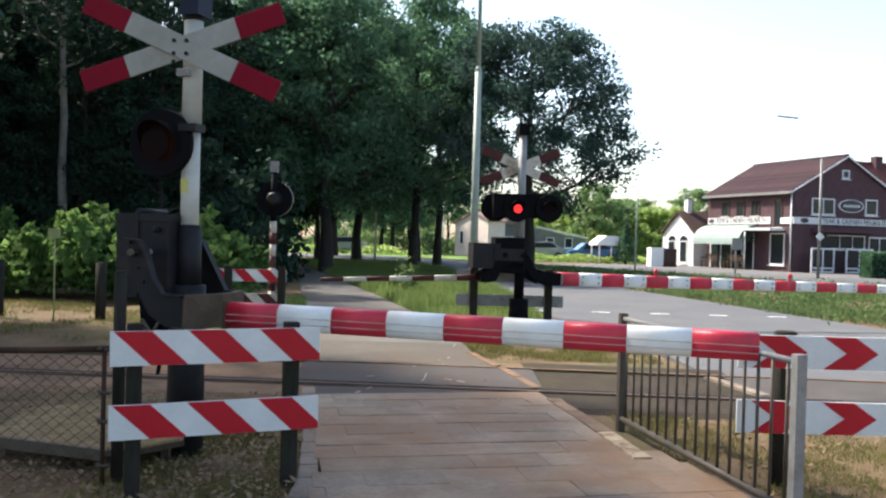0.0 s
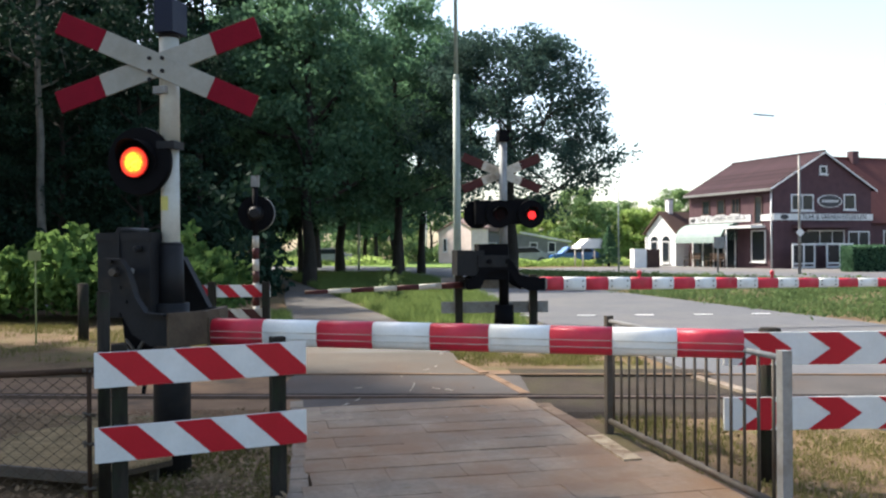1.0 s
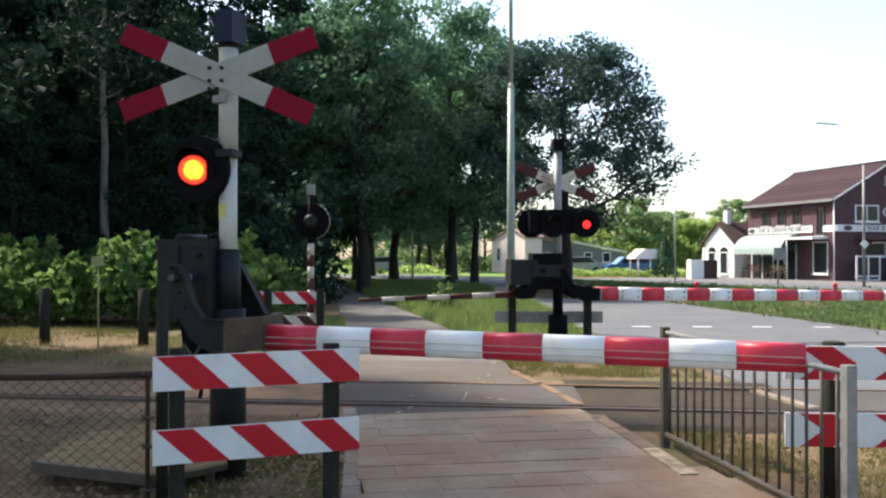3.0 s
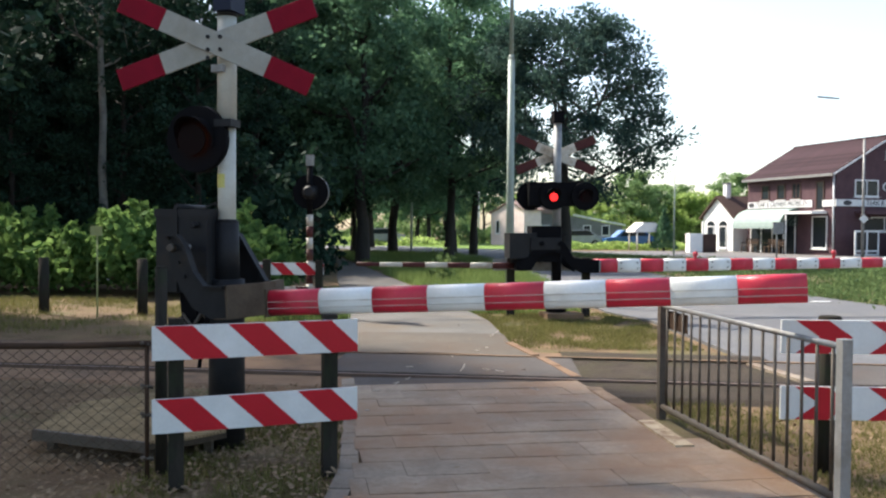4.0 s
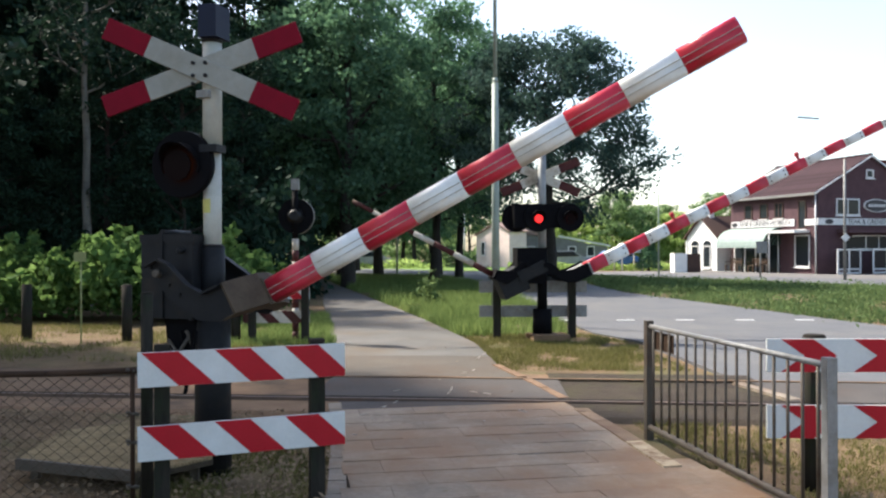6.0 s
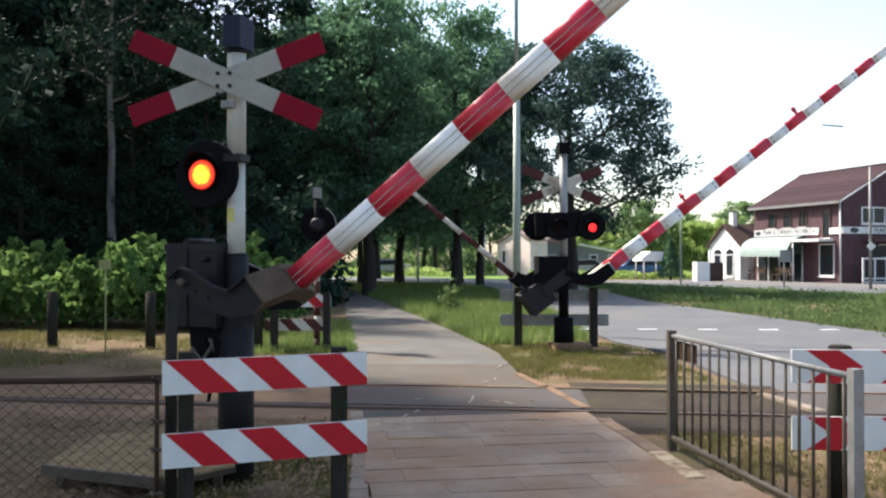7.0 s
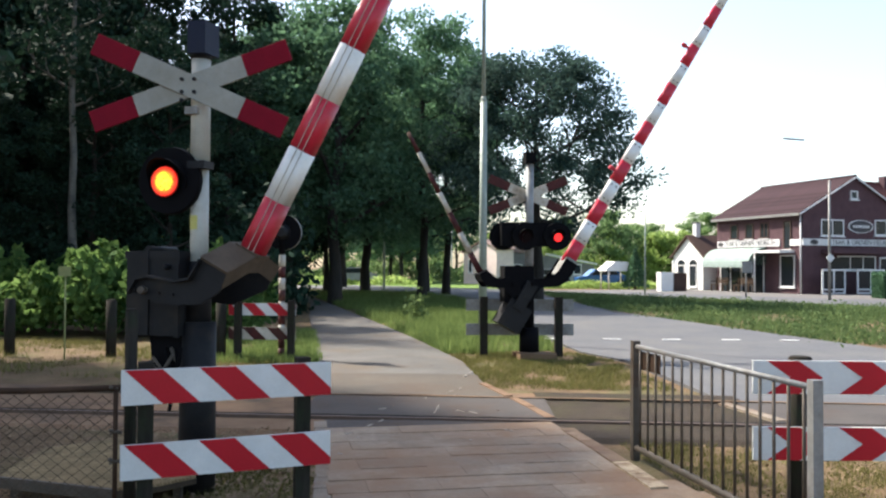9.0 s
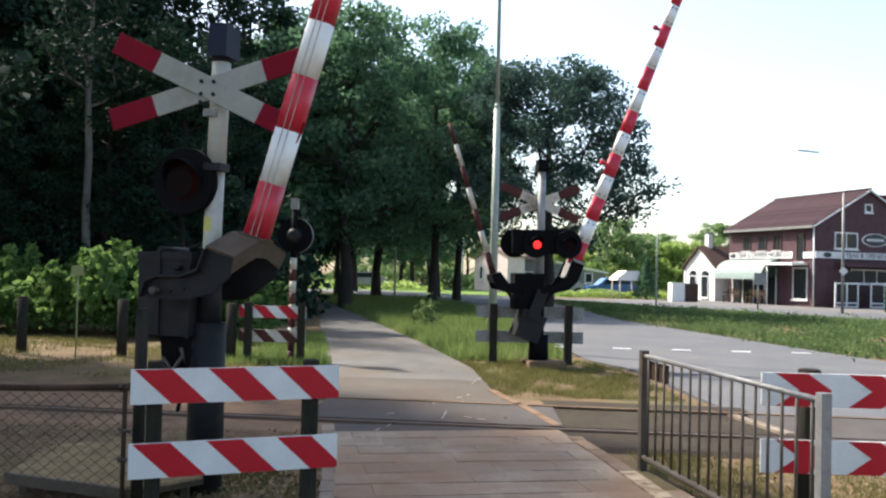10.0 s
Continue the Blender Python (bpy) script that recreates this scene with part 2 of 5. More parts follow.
    return ob


def thing(name, at, label, category, group="", kind=""):
    ob = new(name)
    ob.matrix_basis = at
    return tagged(ob, label, category, group, kind)


def structure(name, bm, material, label, category):
    return tagged(part(name, bm, material), label, category, kind="structure")


B = bmesh.new


def amber_lamp():
    """A lit lamp: a yellow heart breaking up into orange, red at the rim."""
    m, nt, b = nodes_of("lit_amber_red_lamp")
    co = nt.nodes.new("ShaderNodeTexCoord")
    ln = nt.nodes.new("ShaderNodeVectorMath")
    ln.operation = 'LENGTH'
    nt.links.new(co.outputs["Object"], ln.inputs[0])
    col = ramp(nt, ln.outputs["Value"], [(0.0, (1.0, 0.78, 0.06)), (0.060, (1.0, 0.60, 0.03)), (0.072, (0.85, 0.07, 0.01)), (0.104, (0.30, 0.0, 0.01))])
    spots = ramp(nt, tex(nt, 60.0, 2.0, 0.5), [(0.40, (0.95, 0.38, 0.2)), (0.50, (1, 1, 1))])
    nt.links.new(mixc(nt, 1.0, col, spots, 'MULTIPLY'), b.inputs["Emission Color"])
    b.inputs["Base Color"].default_value = (0.2, 0.02, 0.01, 1)
    b.inputs["Emission Strength"].default_value = 0.95
    return m


M_LAMP_ON = amber_lamp()
M_GRATE = surface("brownish_grating", (0.20, 0.146, 0.080), (0.35, 0.262, 0.152), 8, 0.85, dirt=(0.15, 0.115, 0.07), dirt_scale=3, spec=0.06)
M_LITTER = surface("leaf_litter", (0.105, 0.071, 0.041), (0.25, 0.18, 0.11), 22, 0.9, spec=0.2)
M_CROSSING = surface("crossing_asphalt", (0.042, 0.037, 0.034), (0.080, 0.070, 0.063), 2.0, 0.85, grain=80, bump_s=0.4, dirt=(0.07, 0.042, 0.026), dirt_scale=0.9, dirt_at=(0.5, 0.75), spec=0.25)
M_SIGN_TEXT = surface("dark_sign_lettering", (0.03, 0.03, 0.035), (0.05, 0.05, 0.055), 5, 0.6)
M_CAR_BLUE = surface("blue_car_paint", (0.02, 0.09, 0.25), (0.03, 0.12, 0.30), 3, 0.25, coat=0.5, bump_s=0)
M_CAR_GREY = surface("silver_car_paint", (0.25, 0.26, 0.27), (0.32, 0.33, 0.34), 3, 0.25, coat=0.5, bump_s=0)
M_SIGN_FADED = surface("faded_plate", (0.20, 0.22, 0.08), (0.28, 0.29, 0.13), 8, 0.7)
# aged red, with the shade on the backlit crossbuck put into the colour
M_CROSS_RED = surface("aged_shaded_cross_red", (0.140, 0.004, 0.013), (0.195, 0.006, 0.018), 5, 0.6, spec=0.08)
M_TYRE = surface("tyre_rubber", (0.015, 0.015, 0.015), (0.025, 0.025, 0.025), 8, 0.9)
M_RAILDARK = surface("rusty_rail_head", (0.07, 0.045, 0.032), (0.125, 0.085, 0.062), 5, 0.6, metal=0.2)
M_PLATE_BROWN = surface("rusty_brown_plate", (0.035, 0.021, 0.014), (0.065, 0.040, 0.026), 9, 0.8, spec=0.1)
M_SCRAP = surface("worn_pale_paint", (0.18, 0.155, 0.125), (0.34, 0.31, 0.265), 8, 0.8)
M_KERB_GREY = surface("grey_kerb", (0.13, 0.105, 0.08), (0.27, 0.225, 0.175), 3, 0.85, bump_s=0.5, dirt=(0.13, 0.078, 0.046), dirt_scale=2.2, spec=0.25, still=True)
M_KERB_RUST = surface("rust_stained_kerb", (0.115, 0.070, 0.043), (0.225, 0.145, 0.092), 3, 0.85, bump_s=0.5, dirt=(0.11, 0.062, 0.036), dirt_scale=2.0, spec=0.15, still=True)
# paler colour for the first stones of the kerb beside the path
M_KERB_PALE = surface("pale_ochre_kerb", (0.28, 0.215, 0.135), (0.46, 0.38, 0.26), 4, 0.8, bump_s=0.4, dirt=(0.19, 0.125, 0.075), dirt_scale=7, dirt_at=(0.44, 0.62), spec=0.25, still=True)
# old brownish red paint, darkened further for the shade across the track
M_OLD_RED = surface("old_shaded_red_paint", (0.038, 0.010, 0.010), (0.075, 0.018, 0.016), 6, 0.6, dirt=(0.07, 0.035, 0.022), dirt_scale=4, spec=0.2)
M_OLD_WHITE = surface("old_dirty_white_paint", (0.36, 0.33, 0.27), (0.52, 0.49, 0.42), 6, 0.6, dirt=(0.20, 0.15, 0.10), dirt_scale=4, spec=0.2)
M_SHOULDER = surface("dark_ballast", (0.026, 0.020, 0.015), (0.058, 0.045, 0.033), 3.0, 0.95, grain=45, bump_s=0.8, bump_d=0.02, dirt=(0.05, 0.045, 0.022), dirt_scale=1.4, spec=0.15)
M_APRON = surface("rust_stained_asphalt", (0.052, 0.044, 0.035), (0.100, 0.085, 0.067), 1.2, 0.85, grain=70, bump_s=0.5, dirt=(0.075, 0.045, 0.027), dirt_scale=0.9, dirt_at=(0.45, 0.75), spec=0.3)
# darker bluish copy of the oak leaves: backlit crown's shade in the colour
M_LEAF_BLUE = leaf_material("backlit_oak_leaves", (0.017, 0.037, 0.032), (0.060, 0.104, 0.086), 0.36)
M_VERGE = leaf_material("verge_weeds", (0.042, 0.075, 0.028), (0.112, 0.170, 0.066), 0.42)
# aged white, greyed in the colour for the crossbuck's shaded front
M_CROSS_WHITE = surface("aged_shaded_cross_white", (0.225, 0.222, 0.19), (0.295, 0.292, 0.255), 6, 0.5, dirt=(0.20, 0.19, 0.15), dirt_scale=4, dirt_at=(0.55, 0.9), spec=0.25)
M_LAWN = surface("mown_lawn", (0.055, 0.105, 0.022), (0.16, 0.24, 0.055), 0.6, 0.9, grain=12, bump_s=0.6, bump_d=0.03, spec=0.15)
M_BROWN_WOOD = surface("brown_wood", (0.045, 0.028, 0.018), (0.085, 0.053, 0.033), 6, 0.7, spec=0.25)
# far mast white, with its shade put into the colour as grey
M_FAR_MAST = surface("shade_grey_mast_paint", (0.19, 0.20, 0.20), (0.27, 0.28, 0.275), 6, 0.5, dirt=(0.12, 0.12, 0.11), dirt_scale=3)
M_WIRE = surface("weathered_wire", (0.045, 0.034, 0.024), (0.085, 0.066, 0.047), 10, 0.8, spec=0.1)
M_LEAF_MID = leaf_material("mid_green_leaves", (0.06, 0.115, 0.05), (0.17, 0.27, 0.115), 0.5)


# ---- ground, path, road, track ----
def ribbon(name, left, right, z, material, label, category):
    """A strip of ground between two lines of points, with its edge turned down."""
    bm = B()
    rows = []
    for (ax, ay), (bx, by) in zip(left, right):
        rows.append([bm.verts.new((ax, ay, z - 0.06)), bm.verts.new((ax, ay, z)), bm.verts.new(((ax + bx) / 2, (ay + by) / 2, z + 0.01)), bm.verts.new((bx, by, z)), bm.verts.new((bx, by, z - 0.06))])
    for r, s in zip(rows, rows[1:]):
        for i in range(4):
            bm.faces.new((r[i], r[i + 1], s[i + 1], s[i]))
    return structure(name, bm, material, label, category)


def make_ground():
    bm = B()
    xs = [-900, -200, -60] + [i * 1.5 for i in range(-20, 21)] + [60, 200, 900]
    ys = [-900, -200, -40] + [-20 + i * 1.5 for i in range(0, 54)] + [90, 200, 900]
    grid = [[bm.verts.new((x, y, (0.05 * noise.noise((x * 0.35, y * 0.35, 0)) - 0.015) if abs(x) < 30 and 0 < y < 60 else 0.0)) for x in xs] for y in ys]
    for a, b in zip(grid, grid[1:]):
        for i in range(len(xs) - 1):
            f = bm.faces.new((a[i], a[i + 1], b[i + 1], b[i]))
            f.smooth = True
    return structure("ground", bm, M_SOIL, "dry brown soil with thin patches of grass", "ground")


make_ground()
FAR_L = [(-1.78, 10.7), (-2.05, 12), (-2.5, 14.4), (-3.4, 19), (-4.6, 25), (-6.35, 34.8), (-11, 50), (-18, 70)]
FAR_R = [(0.27, 10.7), (0.12, 11.9), (-0.1, 13.8), (-1.15, 18.2), (-2.53, 23.4), (-5.0, 32.5), (-9.3, 48), (-16, 69)]
ribbon("path_far", FAR_L, FAR_R, 0.035, M_PATH, "grey worn asphalt cycle path running on to the trees", "path")
ROAD_L = [(6.2, -6), (4.6, 2), (3.4, 7.7), (2.93, 9.7), (2.75, 12), (2.55, 14.2), (2.0, 15.6), (1.5, 21), (0.7, 33), (-0.8, 43), (-5, 52.5), (-14, 62)]
ROAD_R = [(13.5, -6), (11.5, 2), (10.0, 8.5), (9.4, 10.5), (8.9, 12.5), (8.3, 14.6), (7.9, 16.5), (6.95, 20.8), (5.0, 30), (4.3, 42), (2.5, 56), (-8, 68)]
ribbon("road", ROAD_L, ROAD_R, 0.03, M_ASPHALT, "grey asphalt road crossing the railway track", "road")
ribbon("side_street", [(-60, 62), (-14, 60), (2, 53), (8, 47), (13, 39.5), (19, 33), (32, 24)], [(-60, 72), (-14, 68), (4, 58), (11, 53), (17, 46), (24, 41), (40, 32)], 0.02, M_ASPHALT, "grey street in front of the houses", "street")

ribbon("lawn", [(-60, 73), (-14, 69), (3, 60)], [(-60, 100), (-14, 100), (60, 100)], 0.012, M_LAWN, "sunlit mown lawn beyond the street", "lawn")
ribbon("lawn_verge", [(-60, 52), (-19, 52), (-14.5, 58)], [(-60, 61.5), (-20, 61.5), (-14.5, 59.6)], 0.010, M_LAWN, "grass before the street under the trees", "lawn")

ribbon("pavement", [(6, 57), (11, 53), (17, 46), (24, 41), (40, 32)], [(15.5, 62), (18.4, 58.6), (20.6, 51.6), (29, 55), (46, 52)], 0.016, M_PAVING, "grey paving before the shop and cottage", "pavement")


def road_marks():
    for i in range(-1, 4):
        bm = box(B(), (0, 0, 0), (0.37, 0.13, 0.006))
        me = mesh_of("road_mark", bm, M_LINE)
        ob = new("road_mark", me)
        ob.matrix_basis = pose(1.75 + i * 1.23 + 1.24, 18.12 + 0.03 * i, 0.047)
        tagged(ob, "short white painted dash across the grey road", "road marking", "dashes across the road")


road_marks()


TRACK_SLOPE = -0.055            # the track runs slightly askew


def rails():
    for y in (8.47, 9.93):
        t = thing("rail", pose(0, y, 0.012, 0, 0, math.degrees(math.atan(TRACK_SLOPE))), "rusty steel rail with a worn top", "rail", "rails of the track")
        part("rail_foot", box(B(), (0, 0, -0.03), (120, 0.15, 0.04)), M_RUST, t)
        part("rail_head", box(B(), (0, 0, 0.016 if y < 9 else 0.012), (120, 0.06, 0.056) if y < 9 else (120, 0.045, 0.056)), M_RAILDARK if y < 9 else M_RAILTOP, t)
        part("flangeway", box(B(), (0, 0.052 if y < 9 else -0.055, 0.044 if y < 9 else 0.048), (120, 0.04 if y < 9 else 0.06, 0.006)), M_BLACK if y < 9 else M_RUST, t, "dark groove beside the rail")


rails()


def strip(name, y0, y1, x0, x1, z, material, label, category):
    """A band along the track, its two long edges turned down into the ground."""
    bm = B()
    n = 24
    rows = []
    for y, dz in ((y0 - 0.22, -0.09), (y0, 0), ((y0 + y1) / 2, 0.004), (y1, 0), (y1 + 0.22, -0.09)) if z < 0.04 else ((y0, -0.09), (y0, 0), ((y0 + y1) / 2, 0.004), (y1, 0), (y1, -0.09)):
        row = []
        for i in range(n + 1):
            x = x0 + (x1 - x0) * i / n
            row.append(bm.verts.new((x, y + TRACK_SLOPE * x + 0.03 * noise.noise((i * 0.9, y, 3)), z + dz)))
        rows.append(row)
    for a, b in zip(rows, rows[1:]):
        for i in range(n):
            bm.faces.new((a[i], a[i + 1], b[i + 1], b[i]))
    structure(name, bm, material, label, category)


strip("track_bed", 7.90, 10.48, -60, 60, 0.022, M_RUST, "rust-brown track bed between and beside the rails", "track bed")
# darker strip laid over the track bed between path and road
strip("track_shoulder", 7.78, 10.5, 0.78, 3.1, 0.031, M_SHOULDER, "dark ground between path and road across the track", "track bed")
strip("crossing_floor", 8.60, 9.84, -1.72, 0.86, 0.052, M_CROSSING, "dark asphalt crossing floor between the rails", "crossing")
strip("crossing_floor_road", 8.60, 9.84, 2.95, 40, 0.052, M_CROSSING, "dark asphalt crossing floor of the road", "crossing")
ribbon("path_apron", [(-1.62, 10.12), (-1.85, 11.2), (-2.0, 12.0)], [(0.42, 9.99), (0.20, 11.0), (0.12, 12.0)], 0.043, M_APRON, "rust-stained paving behind the track", "paving")


def crossing_kerbs():
    """Ochre edging along the path and across the track."""
    rng = random.Random(5)
    def run(pts, w, h, label, stone=M_KERB, pale=0):
        t = thing("kerb", pose(0, 0, 0), label, "kerb")
        laid = 0
        for (ax, ay), (bx, by) in zip(pts, pts[1:]):
            d = Vector((bx - ax, by - ay, 0))
            n = max(1, round(d.length / 0.36))
            for i in range(n):
                c = Vector((ax, ay, 0)) + d * ((i + 0.5) / n)
                wk = w * rng.uniform(0.94, 1.04)
                ob = part("kerb_stone", soften(box(B(), (0, 0, 0), (d.length / n - 0.012, wk, 0.12)), 0.01, 1), M_KERB_PALE if laid < pale else stone, t)
                laid += 1
                ob.matrix_basis = pose(c.x, c.y, h - 0.06 + rng.uniform(-0.002, 0.002), rng.uniform(-0.6, 0.6), 0, math.degrees(math.atan2(d.y, d.x)) + rng.uniform(-0.5, 0.5))
    run([(1.28, 5.88), (1.09, 7.03), (0.93, 7.84), (0.91, 8.02)], 0.13, 0.062, "worn ochre edging stones beside the path, palest by the railing", pale=2)
    run([(0.81, 8.58), (0.51, 9.84)], 0.10, 0.060, "rusty ochre edging across the track", M_KERB_RUST)
    run([(0.47, 10.02), (0.18, 11.1)], 0.10, 0.056, "worn ochre edging behind the track", M_KERB_RUST)
    run([(-0.83, 4.0), (-0.88, 5.2), (-1.02, 6.1), (-1.14, 6.9), (-1.42, 8.3)], 0.12, 0.046, "worn rust-stained edging beside the fence boards", M_KERB_GREY)
    run([(3.30, 7.75), (3.12, 8.2)], 0.12, 0.05, "grey edging of the road before the track", M_KERB_GREY)
    run([(3.04, 8.5), (2.80, 9.62)], 0.12, 0.062, "grey edging of the road across the track", M_KERB_GREY)


crossing_kerbs()
ribbon("path_bed", [(-0.35, -6), (-0.6, 3), (-0.73, 5.2), (-1.08, 6.5), (-1.40, 8.44)], [(3.2, -6), (2.3, 3), (1.62, 5.3), (1.25, 6.2), (0.80, 8.37)], 0.036, M_CROSSING, "dark joint bed under the path tiles", "path")


def path_tiles():
    """Square concrete tiles laid across the path."""
    rng = random.Random(8)
    t = tagged(new("path_paving"), "rust-stained grey concrete tiles with dark open joints", "paving", kind="structure")
    ang = math.degrees(math.atan2(0.22, 1.0))
    u, v = Vector((math.cos(radians(ang)), math.sin(radians(ang)), 0)), Vector((-math.sin(radians(ang)), math.cos(radians(ang)), 0))
    size, wide = 0.33, 0.495
    lx, rx = [(-6, -0.35), (2.4, -0.60), (5.2, -0.82), (6.1, -0.96), (6.9, -1.08), (8.62, -1.40)], [(-6, 3.2), (2.4, 2.4), (5.3, 1.62), (5.76, 1.46), (5.86, 1.22), (7.03, 1.03), (7.84, 0.87), (8.62, 0.76)]
    whole = []
    for k in range(6):
        whole.append(mesh_of("tile", soften(box(B(), (0, 0, 0), (wide - 0.0018, size - (0.004, 0.005, 0.008, 0.011, 0.015, 0.021)[k], 0.05)), 0.003, 1), M_PLATE))
    for r in range(-24, 19):
        base = Vector((0.2, 3.0, 0)) + v * (r * size)
        mid = base.y + 0.1
        if mid > 8.17:
            continue
        lo = (float(np.interp(mid, [a for a, b in lx], [b for a, b in lx])) - base.x) / u.x
        hi = (float(np.interp(mid, [a for a, b in rx], [b for a, b in rx])) - base.x) / u.x
        for c in range(-9, 10):
            x0 = (c + 0.5 * (r % 2)) * wide
            a, b = max(x0, lo), min(x0 + wide, hi)
            if b - a < 0.05:
                continue
            if b - a > wide - 0.001:
                me = whole[rng.randrange(6)]
            else:
                me = mesh_of("tile", soften(box(B(), (0, 0, 0), (b - a - 0.003, size - 0.004, 0.05)), 0.0015, 1), M_PLATE)
            p = base + u * ((a + b) / 2)
            ob = new("tile", me)
            ob.parent = t
            ob.matrix_basis = pose(p.x, p.y, 0.028 + rng.uniform(-0.002, 0.002), rng.uniform(-0.35, 0.35), rng.uniform(-0.25, 0.25), ang + rng.uniform(-0.2, 0.2))


path_tiles()


def leaf_litter():
    rng = np.random.RandomState(3)
    n = 11000
    x = np.concatenate([rng.uniform(-5.4, -0.9, n), rng.uniform(1.9, 5, 1300), rng.uniform(-1.2, 1.4, 60)])
    y = np.concatenate([rng.uniform(3.6, 8.0, n), rng.uniform(4.4, 7.4, 1300), rng.uniform(3.8, 13, 60)])
    keep = (x < -0.9 - (y - 5) * 0.16) | (x > 1.9) | (np.arange(len(x)) >= n + 1300)
    x, y = x[keep], y[keep]
    n = len(x)
    a = rng.uniform(0, 6.28, n)
    s = rng.uniform(0.007, 0.027, n)
    z = np.where((x > -1.3) & (x < 1.4), 0.06, 0.02) + rng.uniform(0, 0.02, n)
    c = np.stack([x, y, z], 1)
    d = np.stack([np.cos(a), np.sin(a), rng.normal(size=n) * 0.3], 1) * s[:, None]
    e = np.stack([-np.sin(a), np.cos(a), rng.normal(size=n) * 0.3], 1) * s[:, None] * 0.6
    co = np.stack([c - d, c + e, c + d, c - e], 1).reshape(-1, 3)
    me = bpy.data.meshes.new("leaf_litter")
    me.from_pydata(co.tolist(), [], np.arange(4 * n).reshape(-1, 4).tolist())
    me.materials.append(M_LITTER)
    tagged(new("leaf_litter", me), "dry brown leaves and chips scattered on the ground", "leaf litter", kind="stuff")


leaf_litter()


def paint_scraps():
    """Worn scraps of old line paint on the crossing."""
    rng = random.Random(12)
    def scrap(ax, ay, bx, by, w):
        d = Vector((bx - ax, by - ay, 0))
        n = max(1, int(d.length / 0.12))
        bm = B()
        for i in range(n):
            if rng.random() < 0.42:
                continue
            c = Vector((ax, ay, 0)) + d * ((i + 0.5) / n)
            box(bm, (c.x + rng.uniform(-0.01, 0.01), c.y, 0.0585), (d.length / n * rng.uniform(0.5, 1.0), w * rng.uniform(0.5, 1.2), 0.004), Matrix.Rotation(math.atan2(d.y, d.x) + rng.uniform(-0.2, 0.2), 3, 'Z'))
        ob = part("paint_scrap", bm, M_SCRAP)
        tagged(ob, "worn pale scrap of old line paint", "paint mark", kind="stuff")
    scrap(-1.08, 7.6, -0.80, 8.35, 0.03)
    scrap(-0.28, 10.1, -0.02, 10.7, 0.02)
    scrap(-0.05, 11.6, 0.05, 12.3, 0.025)
    scrap(-0.35, 8.75, -0.28, 9.5, 0.02)
    scrap(-0.25, 9.05, 0.1, 8.75, 0.025)
    scrap(-0.95, 8.95, -0.55, 9.1, 0.03)
    for i in range(16):
        x, y = rng.uniform(-1.0, 0.9), rng.uniform(5.0, 10.0)
        scrap(x, y, x + rng.uniform(-0.08, 0.08), y + rng.uniform(0.02, 0.12), 0.02)


paint_scraps()


# ---- striped boards on posts ----
def clip_x(poly, lo, hi):
    for sign, lim in ((1, lo), (-1, hi)):
        res = []
        for i, p in enumerate(poly):
            q = poly[(i + 1) % len(poly)]
            pin, qin = sign * (p[0] - lim) >= 0, sign * (q[0] - lim) >= 0
            if pin:
                res.append(p)
            if pin != qin:
                f = (lim - p[0]) / (q[0] - p[0])
                res.append((lim, p[1] + f * (q[1] - p[1])))
        poly = res
        if not poly:
            return []
    return poly


def plate(bm, pts, y0, y1):
    """A plate with outline pts in x, z from depth y0 to y1."""
    m = Matrix(((1, 0, 0, 0), (0, 0, 1, y0), (0, 1, 0, 0), (0, 0, 0, 1)))
    return slab(bm, pts, m, y1 - y0)


def post_bm(h, w=0.12, d=0.12):
    bm = box(B(), (0, 0, h / 2), (w, d, h))
    return soften(bm, 0.012)


def round_post_bm(h, r=0.05):
    bm = rod(B(), (0, 0, 0), (0, 0, h - 0.012), r, r, 14)
    rod(bm, (0, 0, h - 0.012), (0, 0, h), r, r * 0.8, 14)
    return bm


def warning_boards_left():
    """Two boards with slanting red and white stripes on two posts."""
    t = thing("barrier_boards", pose(-1.92, 4.75, 0, 0, 0, 22.0), "two white boards with slanting red stripes on dark posts", "barrier board")
    W, H = 1.18, 0.195
    for x in (0.13, 1.02):
        p = part("post", post_bm(0.985, 0.085, 0.085), M_WOODPOST, t)
        p.location = (x, 0.066, 0)
    for z, tilt in ((0.752, 0.5), (0.350, 0.6)):
        b = part("board", plate(B(), [(0, 0), (W, 0), (W, H), (0, H)], 0.0, 0.02), M_BOARD_WHITE, t)
        b.matrix_basis = pose(0, 0, z - (0.012 if z < 0.5 else 0), 0, -tilt, 0)
        x = 0.02
        while x < W:
            poly = clip_x([(x, H - 0.001), (x + 0.2, H - 0.001), (x + 0.2 + 0.2, 0.001), (x + 0.2, 0.001)], 0.001, W - 0.001)
            if len(poly) > 2:
                part("red_stripe", plate(B(), poly, -0.0035, -0.0005), M_BOARD_RED, b)
            x += 0.4
    return t


warning_boards_left()


def chevron_boards():
    """Two boards with red chevrons on two posts behind the railing."""
    t = thing("chevron_barrier", pose(1.765, 5.45, 0, 0, 0, 1.0), "two white boards with red arrow chevrons on dark posts", "barrier board")
    W, H = 2.9, 0.205
    for x in (0.33, 2.3):
        p = part("post", round_post_bm(0.98, 0.07), M_WOODPOST, t)
        p.location = (x, 0.10, 0)
    for z, x0 in ((0.755, 0.0), (0.345, 0.0)):
        b = part("board", plate(B(), [(0, 0), (W, 0), (W, H), (0, H)], 0, 0.02), M_BOARD_WHITE, t)
        b.location = (x0 * 1.6, 0, z)
        x = 0.085
        while x < W - 0.35:
            a, s = 0.20, 0.125
